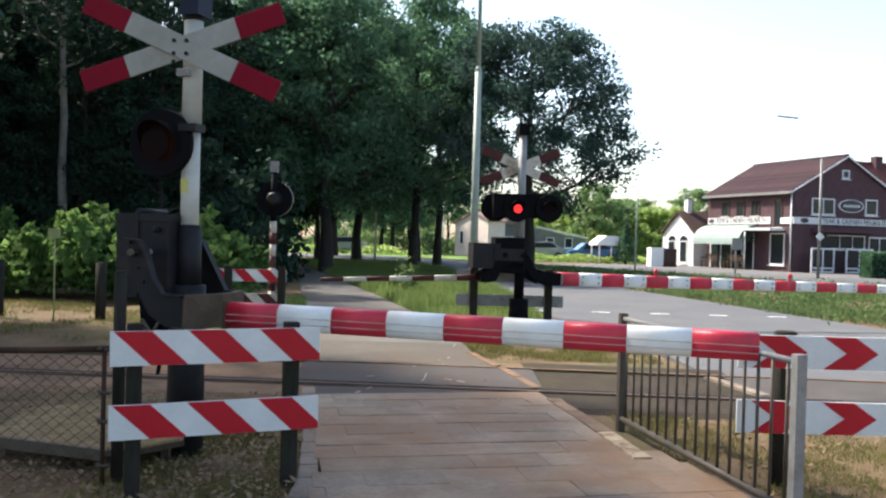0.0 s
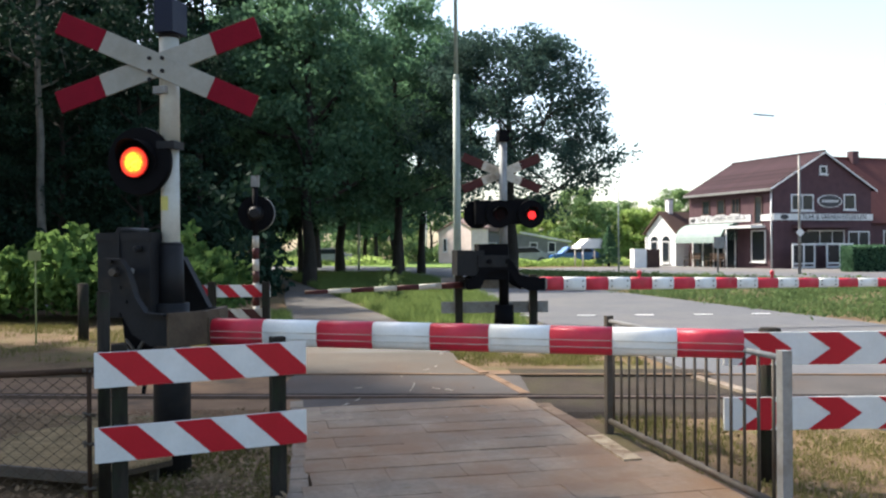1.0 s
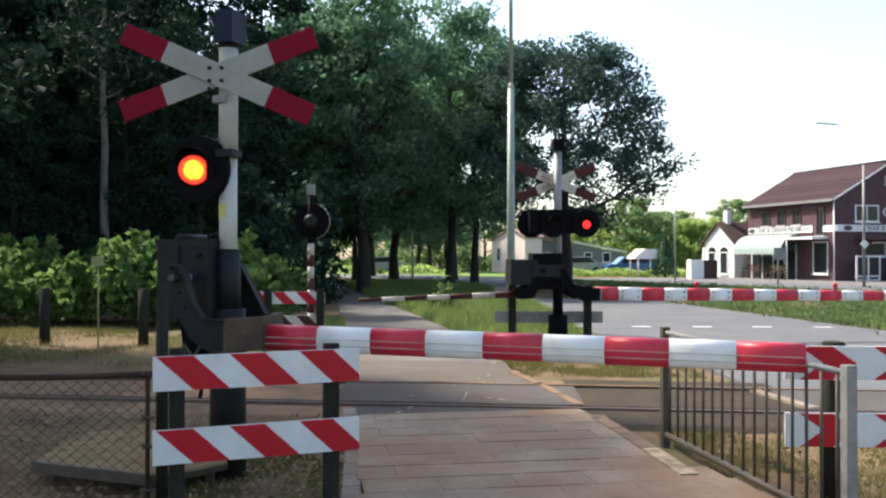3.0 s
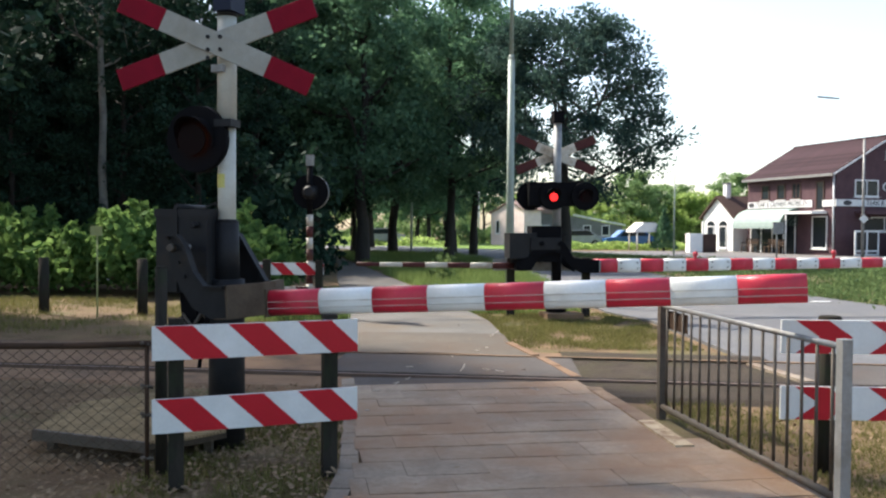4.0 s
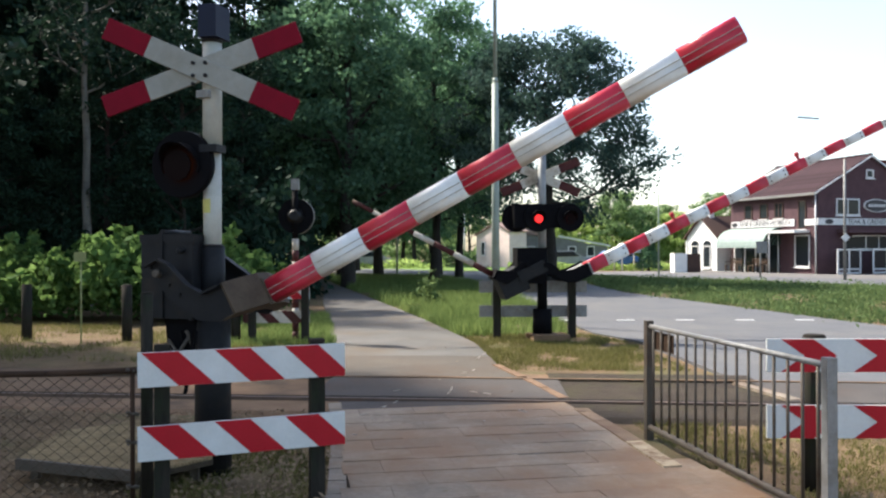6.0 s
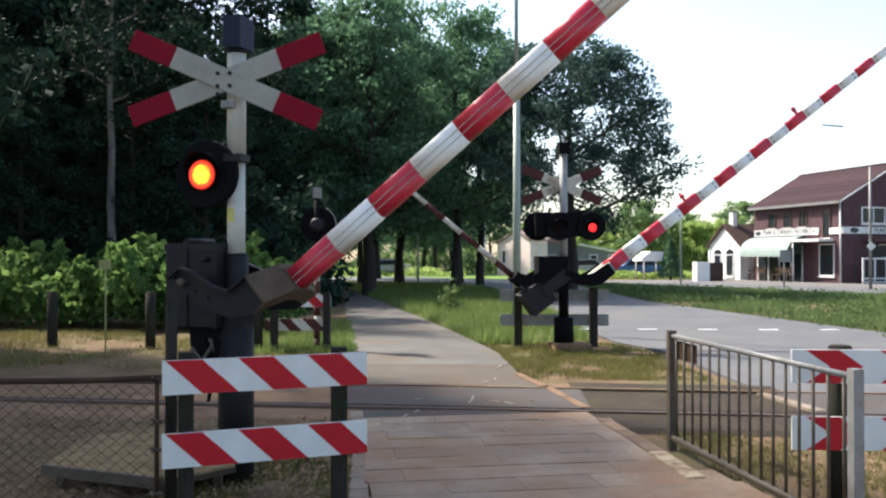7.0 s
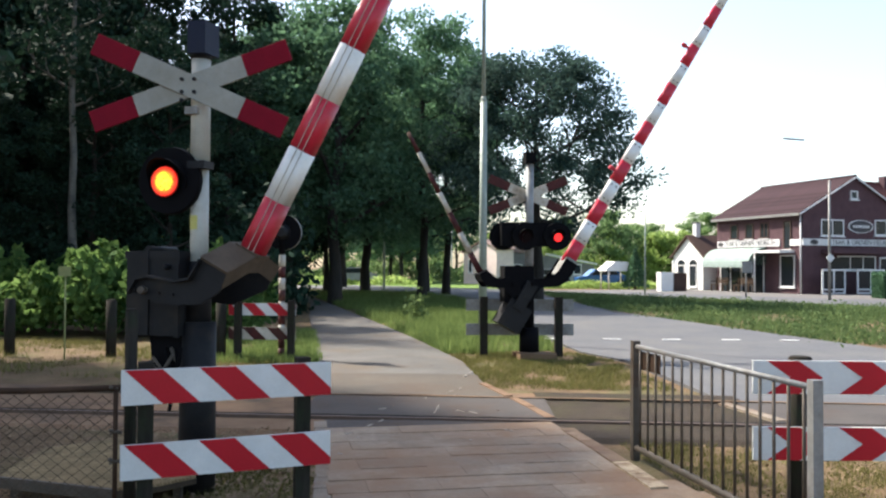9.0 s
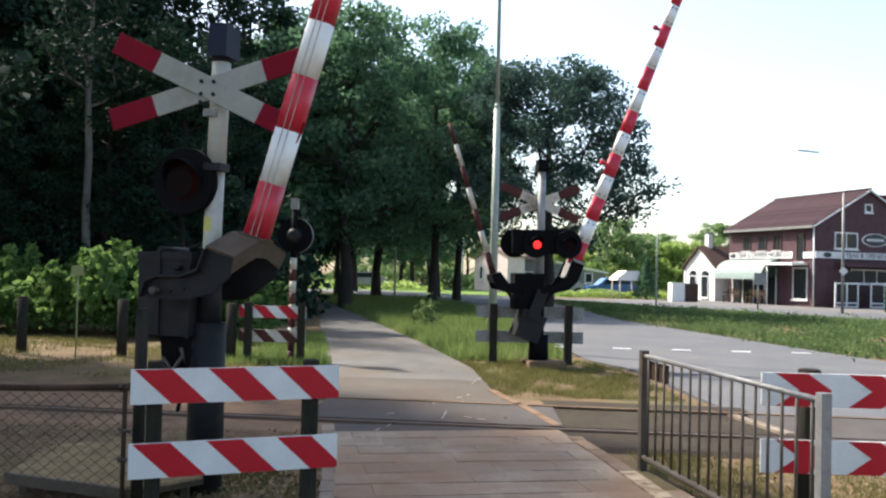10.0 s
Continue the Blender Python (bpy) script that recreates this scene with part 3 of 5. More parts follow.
            pts = [(x, H - 0.001), (x + a, H - 0.001), (x + a + s + 0.02, H / 2), (x + a, 0.001), (x, 0.001), (x + s + 0.02, H / 2)]
            part("red_chevron", plate(B(), [(px, pz) for px, pz in pts], -0.0035, -0.0005), M_BOARD_RED, b)
            x += 0.445
    return t


chevron_boards()


def railing():
    """A steel railing beside the path."""
    a, b = Vector((1.335, 7.0, 0)), Vector((1.82, 4.63, 0))
    L = (b - a).length
    ang = math.degrees(math.atan2(b.y - a.y, b.x - a.x))
    t = thing("railing", pose(a.x, a.y, 0, 0, 0, ang), "weathered steel bar railing with grey end posts", "railing")
    for x, m in ((0, M_RUSTY), (L, M_GALV)):
        p = part("post", soften(box(B(), (x, 0, 0.47), (0.058, 0.058, 0.955)), 0.006), m, t)
    part("top_rail", rod(B(), (0.03, 0, 0.905), (L - 0.03, 0, 0.905), 0.018, None, 12), M_GALV, t)
    part("bottom_rail", rod(B(), (0.03, 0, 0.10), (L - 0.03, 0, 0.10), 0.024, None, 12), M_RUSTY, t)
    n = 16
    for i in range(n):
        x = 0.10 + (L - 0.2) * i / (n - 1)
        part("bar", rod(B(), (x, 0, 0.11), (x, 0, 0.89), 0.010, None, 8), M_RUSTY, t)
    part("small_plate", box(B(), (0.26, 0.016, 0.80), (0.36, 0.006, 0.14)), M_PLATE_BROWN, t, "small rusty plate")
    return t


railing()


# ---- barrier installations ----
def boom_sections(parent, start, z, length, stripe, ry, rz, taper=1.0, first_red=True, ridges=True, paints=None):
    """A boom with rounded sides, in red and white lengths along x (stripe may be negative)."""
    paint_red, paint_white = paints or (M_RED, M_WHITE)
    n = round(abs(length / stripe))
    K = 24
    prof = []
    for k in range(K):
        a = 2 * math.pi * k / K
        c, s = math.cos(a), math.sin(a)
        prof.append((math.copysign(abs(c) ** 0.62, c) * ry, math.copysign(abs(s) ** 0.62, s) * rz))
    for i in range(n):
        bm = B()
        x0, x1 = start + i * stripe, start + (i + 1) * stripe
        s0, s1 = 1 + (taper - 1) * i / n, 1 + (taper - 1) * (i + 1) / n
        r0 = [bm.verts.new((x0, y * s0, z + w * s0)) for y, w in prof]
        r1 = [bm.verts.new((x1, y * s1, z + w * s1)) for y, w in prof]
        for k in range(K):
            bm.faces.new((r0[k], r0[(k + 1) % K], r1[(k + 1) % K], r1[k])).smooth = True
        bm.faces.new(r0[::-1])
        bm.faces.new(r1)
        bmesh.ops.recalc_face_normals(bm, faces=bm.faces[:])
        red = (i % 2 == 0) == first_red
        part("boom_section", bm, paint_red if red else paint_white, parent, "red length of the boom" if red else "white length of the boom")
    if ridges:
        for dz in (0.008, -0.034):
            y = -ry * (1 - (abs(dz) / rz) ** 3.2) ** 0.31
            part("ridge", box(B(), (start + length / 2, y - 0.002, z + dz), (abs(length), 0.008, 0.0035)), M_OLD_WHITE, parent, "thin pale ridge along the boom")


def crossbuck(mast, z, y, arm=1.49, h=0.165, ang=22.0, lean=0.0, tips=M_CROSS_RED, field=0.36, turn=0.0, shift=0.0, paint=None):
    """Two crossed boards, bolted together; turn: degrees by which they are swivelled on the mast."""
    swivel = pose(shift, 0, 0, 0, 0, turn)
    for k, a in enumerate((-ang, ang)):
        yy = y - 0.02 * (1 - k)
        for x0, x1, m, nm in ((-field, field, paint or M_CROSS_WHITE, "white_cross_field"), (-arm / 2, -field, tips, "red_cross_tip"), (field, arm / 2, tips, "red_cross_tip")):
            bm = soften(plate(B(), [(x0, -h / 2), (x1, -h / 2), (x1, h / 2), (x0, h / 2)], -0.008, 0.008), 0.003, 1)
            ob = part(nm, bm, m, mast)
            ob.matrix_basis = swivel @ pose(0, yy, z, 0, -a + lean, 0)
    for dx, dz in ((-0.045, 0.040), (0.04, 0.040), (-0.045, -0.045), (0.04, -0.045), (-0.045, -0.10)):
        ob = part("bolt", rod(B(), (dx, y - 0.026, z + dz), (dx, y - 0.040, z + dz), 0.014, None, 8), M_GREY_PAINT, mast)
        ob.matrix_basis = swivel
    part("clamp", box(B(), (-0.02, y + 0.05, z - 0.16), (0.09, 0.08, 0.05)), M_GALV, mast)


def signal_disc(mast, x, y, z, r=0.20, lens=0.105, face=-1):
    """A round black backing board with a half-round hood; face -1 looks towards -y."""
    part("signal_disc", rod(B(), (x, y, z), (x, y + face * 0.05, z), r, r * 0.97, 32), M_BLACK, mast, "round black signal disc")
    bm = B()
    n = 24
    rows = []
    for rad, front in ((lens + 0.02, 0), (lens + 0.02, 1), (lens + 0.012, 1), (lens + 0.012, 0)):
        row = []
        for i in range(n + 1):
            a = math.radians(-25) + math.radians(230) * i / n
            reach = 0.05 + (0.02 + 0.11 * max(0.0, math.sin(a))) * front
            row.append(bm.verts.new((x + rad * math.cos(a), y + face * reach, z + rad * math.sin(a))))
        rows.append(row)
    for a, b in zip(rows, rows[1:]):
        for i in range(n):
            bm.faces.new((a[i], a[i + 1], b[i + 1], b[i]))
    part("hood", bm, M_BLACK, mast, "black half-round lamp hood")


def lamp_insert(mast, x, y, z, r, glow_material):
    """A signal lamp that turns about its upright axis: lit on one side, dark on the other."""
    bm = rod(B(), (0, -0.004, 0), (0, -0.010, 0), r * 0.96, r * 0.9, 24)
    for f in bm.faces:
        f.material_index = 1
    rod(bm, (0, -0.003, 0), (0, 0.010, 0), r, r, 24)
    ob = part("signal_lamp", bm, M_LENS_DARK, mast, "round red flashing lamp")
    ob.data.materials.append(glow_material)
    ob.location = (x, y, z)
    return ob


MOVING = {}


def near_barrier():
    t = thing("near_barrier", pose(-1.845, 5.87, 0, 0, 0, -12.7), "level crossing barrier with red and white boom, crossbuck and drive box", "barrier")
    part("pedestal", rod(B(), (0, 0, 0), (0, 0, 1.15), 0.125, 0.12, 20), M_GREY_PAINT, t, "dark grey round pedestal")
    part("sleeve", rod(rod(B(), (0, 0, 1.1), (0, 0, 1.54), 0.088, 0.082, 20), (0, 0, 1.54), (0, 0, 1.56), 0.082, 0.066, 20), M_GREY_PAINT, t, "dark grey mast sleeve")
    # mast with all it carries
    mast = part("mast", rod(rod(B(), (0, 0, 0), (0, 0, 0.86), 0.062, 0.060, 20), (0, 0, 0.86), (0, 0, 1.64), 0.066, 0.064, 20), M_MAST_WHITE, t, "white round mast")
    mast.matrix_basis = pose(0, 0, 1.34)
    bm = B()
    rows = [[bm.verts.new((0.0635 * math.cos(radians(-152 + 13 * i)), 0.0635 * math.sin(radians(-152 + 13 * i)), zz)) for i in range(7)] for zz in (0.435, 0.53)]
    for i in range(6):
        bm.faces.new((rows[0][i], rows[0][i + 1], rows[1][i + 1], rows[1][i])).smooth = True
    part("sticker", bm, M_YELLOW, mast, "square yellow sticker")
    part("bell_box", soften(box(B(), (0.02, -0.01, 1.735), (0.135, 0.19, 0.22)), 0.008), M_BLUE_BOX, mast, "dark blue bell box")
    part("bell_neck", rod(B(), (0, 0, 1.60), (0, 0, 1.63), 0.07, None, 16), M_GREY_PAINT, mast)
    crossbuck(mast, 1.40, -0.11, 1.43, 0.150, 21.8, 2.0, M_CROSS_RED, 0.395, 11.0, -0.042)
    signal_disc(mast, -0.176, -0.06, 0.765, 0.232, 0.125)
    part("signal_bracket", soften(box(B(), (0.03, -0.05, 0.87), (0.13, 0.13, 0.05)), 0.008), M_GREY_PAINT, mast)
    part("signal_arm", rod(B(), (-0.15, -0.04, 0.745), (0, -0.04, 0.745), 0.03, None, 10), M_GREY_PAINT, mast)
    MOVING["near_lamp"] = lamp_insert(mast, -0.18, -0.145, 0.755, 0.105, M_LAMP_ON)
    MOVING["near_mast"] = mast
    # drive box
    part("drive_box", soften(box(B(), (-0.245, 0.0, 1.33), (0.40, 0.34, 0.54)), 0.022, 3), M_GREY_PAINT, t, "dark grey drive box")
    part("box_lid", soften(box(B(), (-0.245, 0, 1.60), (0.415, 0.36, 0.055)), 0.016, 3), M_GREY_PAINT, t)
    part("box_strap", soften(box(B(), (-0.285, 0, 1.35), (0.028, 0.372, 0.575)), 0.008), M_GREY_PAINT, t)
    part("strap_boss", rod(B(), (-0.285, -0.17, 1.642), (-0.285, 0.17, 1.642), 0.020, None, 12), M_GREY_PAINT, t)
    part("box_knob", rod(rod(B(), (-0.13, -0.17, 1.52), (-0.13, -0.215, 1.52), 0.020, None, 12), (-0.13, -0.215, 1.52), (-0.13, -0.225, 1.52), 0.020, 0.012, 12), M_GREY_PAINT, t, "dark lock knob")
    part("box_rib", soften(box(B(), (-0.06, -0.176, 1.30), (0.03, 0.02, 0.5)), 0.005), M_GREY_PAINT, t)
    part("cable_gland", rod(B(), (0.0, 0.02, 1.625), (-0.13, 0.06, 1.66), 0.012, None, 8), M_BLACK, t)
    part("spring_housing", soften(box(B(), (-0.16, 0.02, 0.95), (0.26, 0.22, 0.30), None, 1.15), 0.03, 3), M_BLACK, t, "black spring housing")
    for x0, z0, x1, z1, yy, rr in ((-0.26, 0.70, -0.10, 0.93, -0.15, 0.012), (-0.24, 0.92, -0.06, 0.70, -0.17, 0.010), (-0.30, 0.88, -0.17, 0.74, -0.12, 0.018), (-0.12, 0.98, -0.02, 0.76, -0.14, 0.012)):
        part("link_rod", rod(B(), (x0, yy, z0), (x1, yy, z1), rr, None, 10), M_RUSTY, t, "crossing rod of the linkage")
    for k in range(3):
        bm = B()
        pts = [Vector((-0.17 + 0.05 * k + 0.05 * math.sin(2.2 * u + k), -0.13 - 0.02 * k, 0.98 - 0.42 * u)) for u in (0, 0.2, 0.4, 0.6, 0.8, 1.0)]
        for p, q in zip(pts, pts[1:]):
            rod(bm, p, q, 0.011, None, 8, False)
        part("cable", bm, M_BLACK, t, "hanging black cable")
    # boom with its arms, turning about the hub
    boom = part("boom", rod(B(), (0, -0.385, 0), (0, 0.36, 0), 0.021, None, 14), M_GALV, t, "red and white boom with dark arms")
    boom.matrix_basis = pose(-0.19, 0, 1.37)
    outline = [(-0.06, 0.06), (-0.06, 0.09), (0.05, 0.085), (0.10, 0.02), (0.16, -0.16), (0.23, -0.255), (0.37, -0.265), (0.37, -0.475), (0.24, -0.475), (0.11, -0.40), (0.02, -0.25), (-0.03, -0.12), (-0.05, -0.02)]
    rear = [(-0.10, 0.09), (0.12, 0.09), (0.32, -0.265), (0.43, -0.265), (0.43, -0.475), (0.24, -0.475), (0.02, -0.30), (-0.08, -0.05)]
    for y, shape in ((-0.345, outline), (0.325, rear)):
        part("arm", soften(plate(B(), shape, y, y + 0.02), 0.004), M_GREY_PAINT, boom, "curved dark grey steel arm")
        edge = shape[1:7] if shape is outline else shape[:4]
        inner = [(px - 0.012, pz - 0.012) for px, pz in edge]
        part("arm_flange", plate(B(), edge + inner[::-1], y - 0.045, y + 0.001), M_GREY_PAINT, boom, "raised edge of the arm")
    plan = [(0.385, -0.362), (0.500, -0.085), (0.500, 0.085), (0.425, 0.362)]
    for (ax, ay), (bx, by) in zip(plan, plan[1:]):
        d = Vector((bx - ax, by - ay, 0))
        bm = box(B(), ((ax + bx) / 2 - 0.008, (ay + by) / 2, -0.37), (d.length + 0.004, 0.018, 0.205), Matrix.Rotation(math.atan2(d.y, d.x), 3, 'Z'))
        part("yoke_plate", soften(bm, 0.004), M_BOX_GREY, boom, "brown-grey yoke plate")
    for z in (-0.264, -0.476):
        deep = 0.035 if z > -0.4 else 0.12
        lip = plan + [(x - deep, y * 0.93) for x, y in plan[::-1]]
        part("yoke_flange", slab(B(), lip, pose(0, 0, z - 0.004), 0.008), M_BOX_GREY, boom, "narrow flange along the yoke")
    part("boom_collar", soften(box(B(), (0.505, 0, -0.40), (0.02, 0.165, 0.19)), 0.004), M_BOX_GREY, boom)
    part("hub_cap", rod(B(), (0, -0.365, 0), (0, -0.40, 0), 0.030, 0.022, 16), M_RUSTY, boom, "worn steel hub cap")
    for ax, az in ((0.03, -0.10), (0.07, -0.19), (-0.035, 0.065)):
        part("arm_bolt", rod(B(), (ax, -0.345, az), (ax, -0.362, az), 0.012, None, 6), M_GREY_PAINT, boom)
    boom_sections(boom, 0.512, -0.403, 3.366, 3.366 / 9, 0.072, 0.087, 0.96)
    MOVING["near_boom"] = boom
    return t


near_barrier()


def far_barrier():
    t = thing("far_barrier", pose(1.025, 14.65, 0, 0, 0, 11), "far level crossing barrier with two booms, crossbuck and red lamps", "barrier")
    part("foot", soften(box(B(), (0.05, -0.15, 0.05), (0.62, 0.55, 0.12)), 0.02), M_RUST, t, "rusty foundation block")
    part("pedestal", rod(rod(B(), (0, 0, 0.1), (0, 0, 0.52), 0.17, 0.16, 16), (0, 0, 0.52), (0, 0, 1.5), 0.085, 0.085, 16), M_BLACK, t, "black pedestal")
    mast = part("mast", rod(B(), (0, 0, 1.5), (0, 0, 3.3), 0.070, 0.066, 16), M_FAR_MAST, t, "white round mast greyed for shade")
    part("bell_box", soften(box(B(), (0.0, 0, 3.37), (0.18, 0.18, 0.2)), 0.008), M_BLACK, mast, "black bell box")
    crossbuck(mast, 2.75, 0.10, 1.46, 0.150, tips=M_OLD_RED, paint=M_OLD_WHITE)
    for x, face, y in ((-0.44, 1, 0.06), (-0.10, -1, -0.10), (0.45, -1, -0.10)):
        signal_disc(mast, x, y, 2.05, 0.24, 0.105, face)
    part("signal_beam", soften(box(B(), (0.02, -0.04, 2.08), (1.05, 0.12, 0.40)), 0.02), M_BLACK, mast)
    MOVING["far_lamp_a"] = lamp_insert(mast, -0.10, -0.17, 2.03, 0.072, M_LAMP_RED)
    MOVING["far_lamp_b"] = lamp_insert(mast, 0.45, -0.17, 2.03, 0.072, M_LAMP_RED)
    part("drive_box", soften(box(B(), (-0.22, 0, 1.25), (0.50, 0.34, 0.60)), 0.02), M_BLACK, t, "black drive box")
    for key, side, n, stripe in (("far_boom_road", 1, 17, 0.405), ("far_boom_path", -1, 7, 0.375)):
        boom = part("boom", rod(B(), (0, -0.3, 0), (0, 0.3, 0), 0.04, None, 12), M_BLACK, t, "red and white boom with black arms")
        boom.matrix_basis = pose(0.0 if side > 0 else -0.32, 0.0, 1.26)
        if side > 0:
            outline = [(-0.22, 0.05), (-0.05, 0.10), (0.08, 0.0), (0.22, -0.22), (0.40, -0.26), (0.66, -0.27), (0.66, -0.49), (0.36, -0.49), (0.18, -0.40), (0.02, -0.16), (-0.2, -0.12)]
        else:
            outline = [(0.2, 0.05), (0.02, 0.08), (-0.12, 0.0), (-0.2, -0.22), (-0.36, -0.28), (-0.36, -0.46), (-0.16, -0.44), (-0.02, -0.2), (0.2, -0.14)]
        for y in (-0.25, 0.23):
            part("arm", plate(B(), outline, y, y + 0.02), M_BLACK, boom, "curved black steel arm")
        if side > 0:
            part("yoke", soften(box(B(), (0.54, 0, -0.385), (0.34, 0.40, 0.18)), 0.01), M_GALV, boom, "grey steel yoke")
            part("counterweight", soften(box(B(), (-0.62, 0, -0.03), (0.46, 0.44, 0.42)), 0.03), M_GREY_PAINT, boom, "dark grey counterweight block")
            part("weight_arm", soften(box(B(), (-0.25, -0.24, 0.0), (0.5, 0.03, 0.2)), 0.01), M_GREY_PAINT, boom)
            boom_sections(boom, 0.64, -0.385, stripe * n, stripe, 0.065, 0.118, 0.64, True, False)
            for k in range(1, n, 2):
                for dx in (0.06, stripe - 0.06):
                    x = 0.64 + k * stripe + dx
                    f = 1 - 0.36 * (x - 0.64) / (stripe * n)
                    for dz in (0.05, -0.05):
                        part("bolt", rod(B(), (x, -0.05 * f, -0.385 + dz * f), (x, -0.07 * f - 0.008, -0.385 + dz * f), 0.013, None, 6), M_BOX_GREY, boom)
            for x in (2.45, 5.0):
                bm = rod(rod(B(), (x, 0, -0.30), (x, 0, -0.20), 0.025, 0.025, 10), (x, 0, -0.23), (x, 0, -0.16), 0.045, 0.035, 12)
                part("boom_lamp", bm, M_RED, boom, "small red boom lamp")
        else:
            part("yoke", soften(box(B(), (-0.34, 0, -0.37), (0.14, 0.46, 0.16)), 0.01), M_BLACK, boom)
            boom_sections(boom, -0.40, -0.38, -stripe * n, -stripe, 0.04, 0.052, 0.6, True, False, (M_OLD_RED, M_OLD_WHITE))
        MOVING[key] = boom
    return t


far_barrier()


def far_signal():
    """The striped signal post across the track, seen from behind."""
    t = thing("signal_post", pose(-3.05, 14.1, 0), "red and white striped post with a round black signal", "signal post")
    for i in range(9):
        part("post_band", rod(B(), (0, 0, i * 0.19), (0, 0, (i + 1) * 0.19), 0.055, None, 14), M_OLD_WHITE if i % 2 == 0 and i > 1 else M_OLD_RED, t)
    part("upper_post", rod(B(), (0, 0, 1.71), (0, 0, 2.55), 0.05, None, 14), M_BLACK, t)
    part("signal_disc", rod(B(), (0, 0.02, 2.08), (0, 0.08, 2.08), 0.29, 0.29, 32), M_BLACK, t, "round black signal board")
    part("signal_housing", rod(B(), (0, -0.14, 2.08), (0, 0.04, 2.08), 0.07, 0.15, 16), M_GREY_PAINT, t)
    part("rim", rod(rod(B(), (0, 0.085, 2.08), (0, 0.16, 2.08), 0.295, 0.295, 32, False), (0, 0.16, 2.08), (0, 0.085, 2.08), 0.285, 0.285, 32, False), M_GALV, t, "thin pale rim")
    part("bell_box", soften(box(B(), (0, 0, 2.60), (0.12, 0.12, 0.18)), 0.006), M_GALV, t, "small grey box")
    return t


far_signal()


def far_boards_left():
    t = thing("barrier_boards", pose(-3.78, 13.95, 0, 0, 0, 0), "two boards with slanting red stripes on dark posts across the track", "barrier board")
    for x in (0.05, 0.92):
        part("post", post_bm(0.97, 0.11, 0.11), M_WOODPOST, t).location = (x, 0, 0)
    for z in (0.72, 0.33):
        b = part("board", plate(B(), [(-0.12, 0), (0.98, 0), (0.98, 0.2), (-0.12, 0.2)], 0.06, 0.08), M_BOARD_WHITE if z > 0.5 else M_OLD_WHITE, t)
        b.location = (0, 0, z)
        x = -0.3
        while x < 0.98:
            poly = clip_x([(x, 0.199), (x + 0.2, 0.199), (x + 0.4, 0.001), (x + 0.2, 0.001)], -0.119, 0.979)
            if len(poly) > 2:
                part("red_stripe", plate(B(), poly, 0.0565, 0.0595), M_BOARD_RED if z > 0.5 else M_OLD_RED, b)
            x += 0.4
    return t


far_boards_left()


def far_boards_right():
    t = thing("barrier_boards", pose(0.265, 14.85, 0, 0, 0, 2), "two grey boards on dark posts beside the far barrier", "barrier board")
    for x in (0.0, 1.28):
        part("post", post_bm(1.02, 0.13, 0.13), M_WOODPOST, t).location = (x, 0, 0)
    for z in (0.78, 0.36):
        part("board", plate(B(), [(-0.30, 0), (1.55, 0), (1.55, 0.2), (-0.30, 0.2)], 0.07, 0.09), M_GALV, t, "grey back of a board").location = (0, 0, z)
    return t


far_boards_right()


def tall_lamp_post():
    t = thing("street_lamp", pose(0.29, 17.5, 0), "tall pale green steel lamp post", "street lamp")
    part("lower_pole", rod(B(), (0, 0, 0), (0, 0, 4.9), 0.085, 0.065, 18), M_GREEN_POLE, t)
    part("collar", rod(B(), (0, 0, 4.88), (0, 0, 4.98), 0.068, 0.045, 18), M_GREEN_POLE, t)
    part("upper_pole", rod(B(), (0, 0, 4.95), (0, 0, 9.5), 0.042, 0.032, 14), M_GREEN_POLE, t)
    part("lantern", soften(box(B(), (0.0, 0, 9.5), (0.25, 0.25, 0.12)), 0.02), M_GALV, t)
    return t


tall_lamp_post()


def wire_fence():
    """Low chain-link fence beside the track, ending at a taller round post."""
    a, b = Vector((-2.06, 5.02, 0)), Vector((-6.2, 4.80, 0))
    L = (b - a).length
    t = thing("chain_link_fence", pose(a.x, a.y, 0, 0, 0, math.degrees(math.atan2(b.y - a.y, b.x - a.x))), "low chain-link fence with a dark top tube", "fence")
    for x in (0.0, 2.6, L):
        part("post", rod(B(), (x, 0, 0), (x, 0, 0.81), 0.014, None, 10), M_PLATE_BROWN, t)
    part("top_tube", rod(rod(rod(B(), (-0.03, 0, 0.815), (0.5, 0, 0.795), 0.019, None, 10), (0.5, 0, 0.795), (1.7, 0, 0.787), 0.019, 0.021, 10), (1.7, 0, 0.787), (L, 0, 0.80), 0.021, None, 10), M_PLATE_BROWN, t)
    bm = B()
    step, H, flat = 0.085, 0.95, 0.78
    for i in range(int((L + H) / step)):
        for s in (1, -1):
            x0 = i * step
            pl = clip_x([(x0, 0.03), (x0 - s * H, 0.03 + H * flat)] if s > 0 else [(x0 - H, 0.03), (x0, 0.03 + H * flat)], 0, L)
            if len(pl) >= 2:
                rod(bm, (pl[0][0], s * 0.003, pl[0][1]), (pl[1][0], s * 0.003, pl[1][1]), 0.0019, None, 4, False)
    tagged(part("wire_mesh", bm, M_WIRE, t, "rusty diamond wire mesh"), kind="stuff")
    for z in (0.80, 0.55, 0.38, 0.12):
        part("tie_wire", rod(rod(B(), (-0.03, -0.02, z), (0.03, 0.02, z + 0.02), 0.012, None, 6), (-0.02, 0.02, z + 0.015), (0.035, -0.02, z - 0.01), 0.009, None, 6), M_RUSTY, t, "twisted tie wire")
    return t


wire_fence()


def round_post(x, y, h, r, label):
    t = part("wooden_post", round_post_bm(h, r), M_WOODPOST)
    t.matrix_basis = pose(x, y, 0)
    tagged(t, label, "post")


round_post(-2.02, 5.14, 1.27, 0.036, "dark round wooden post at the fence end")
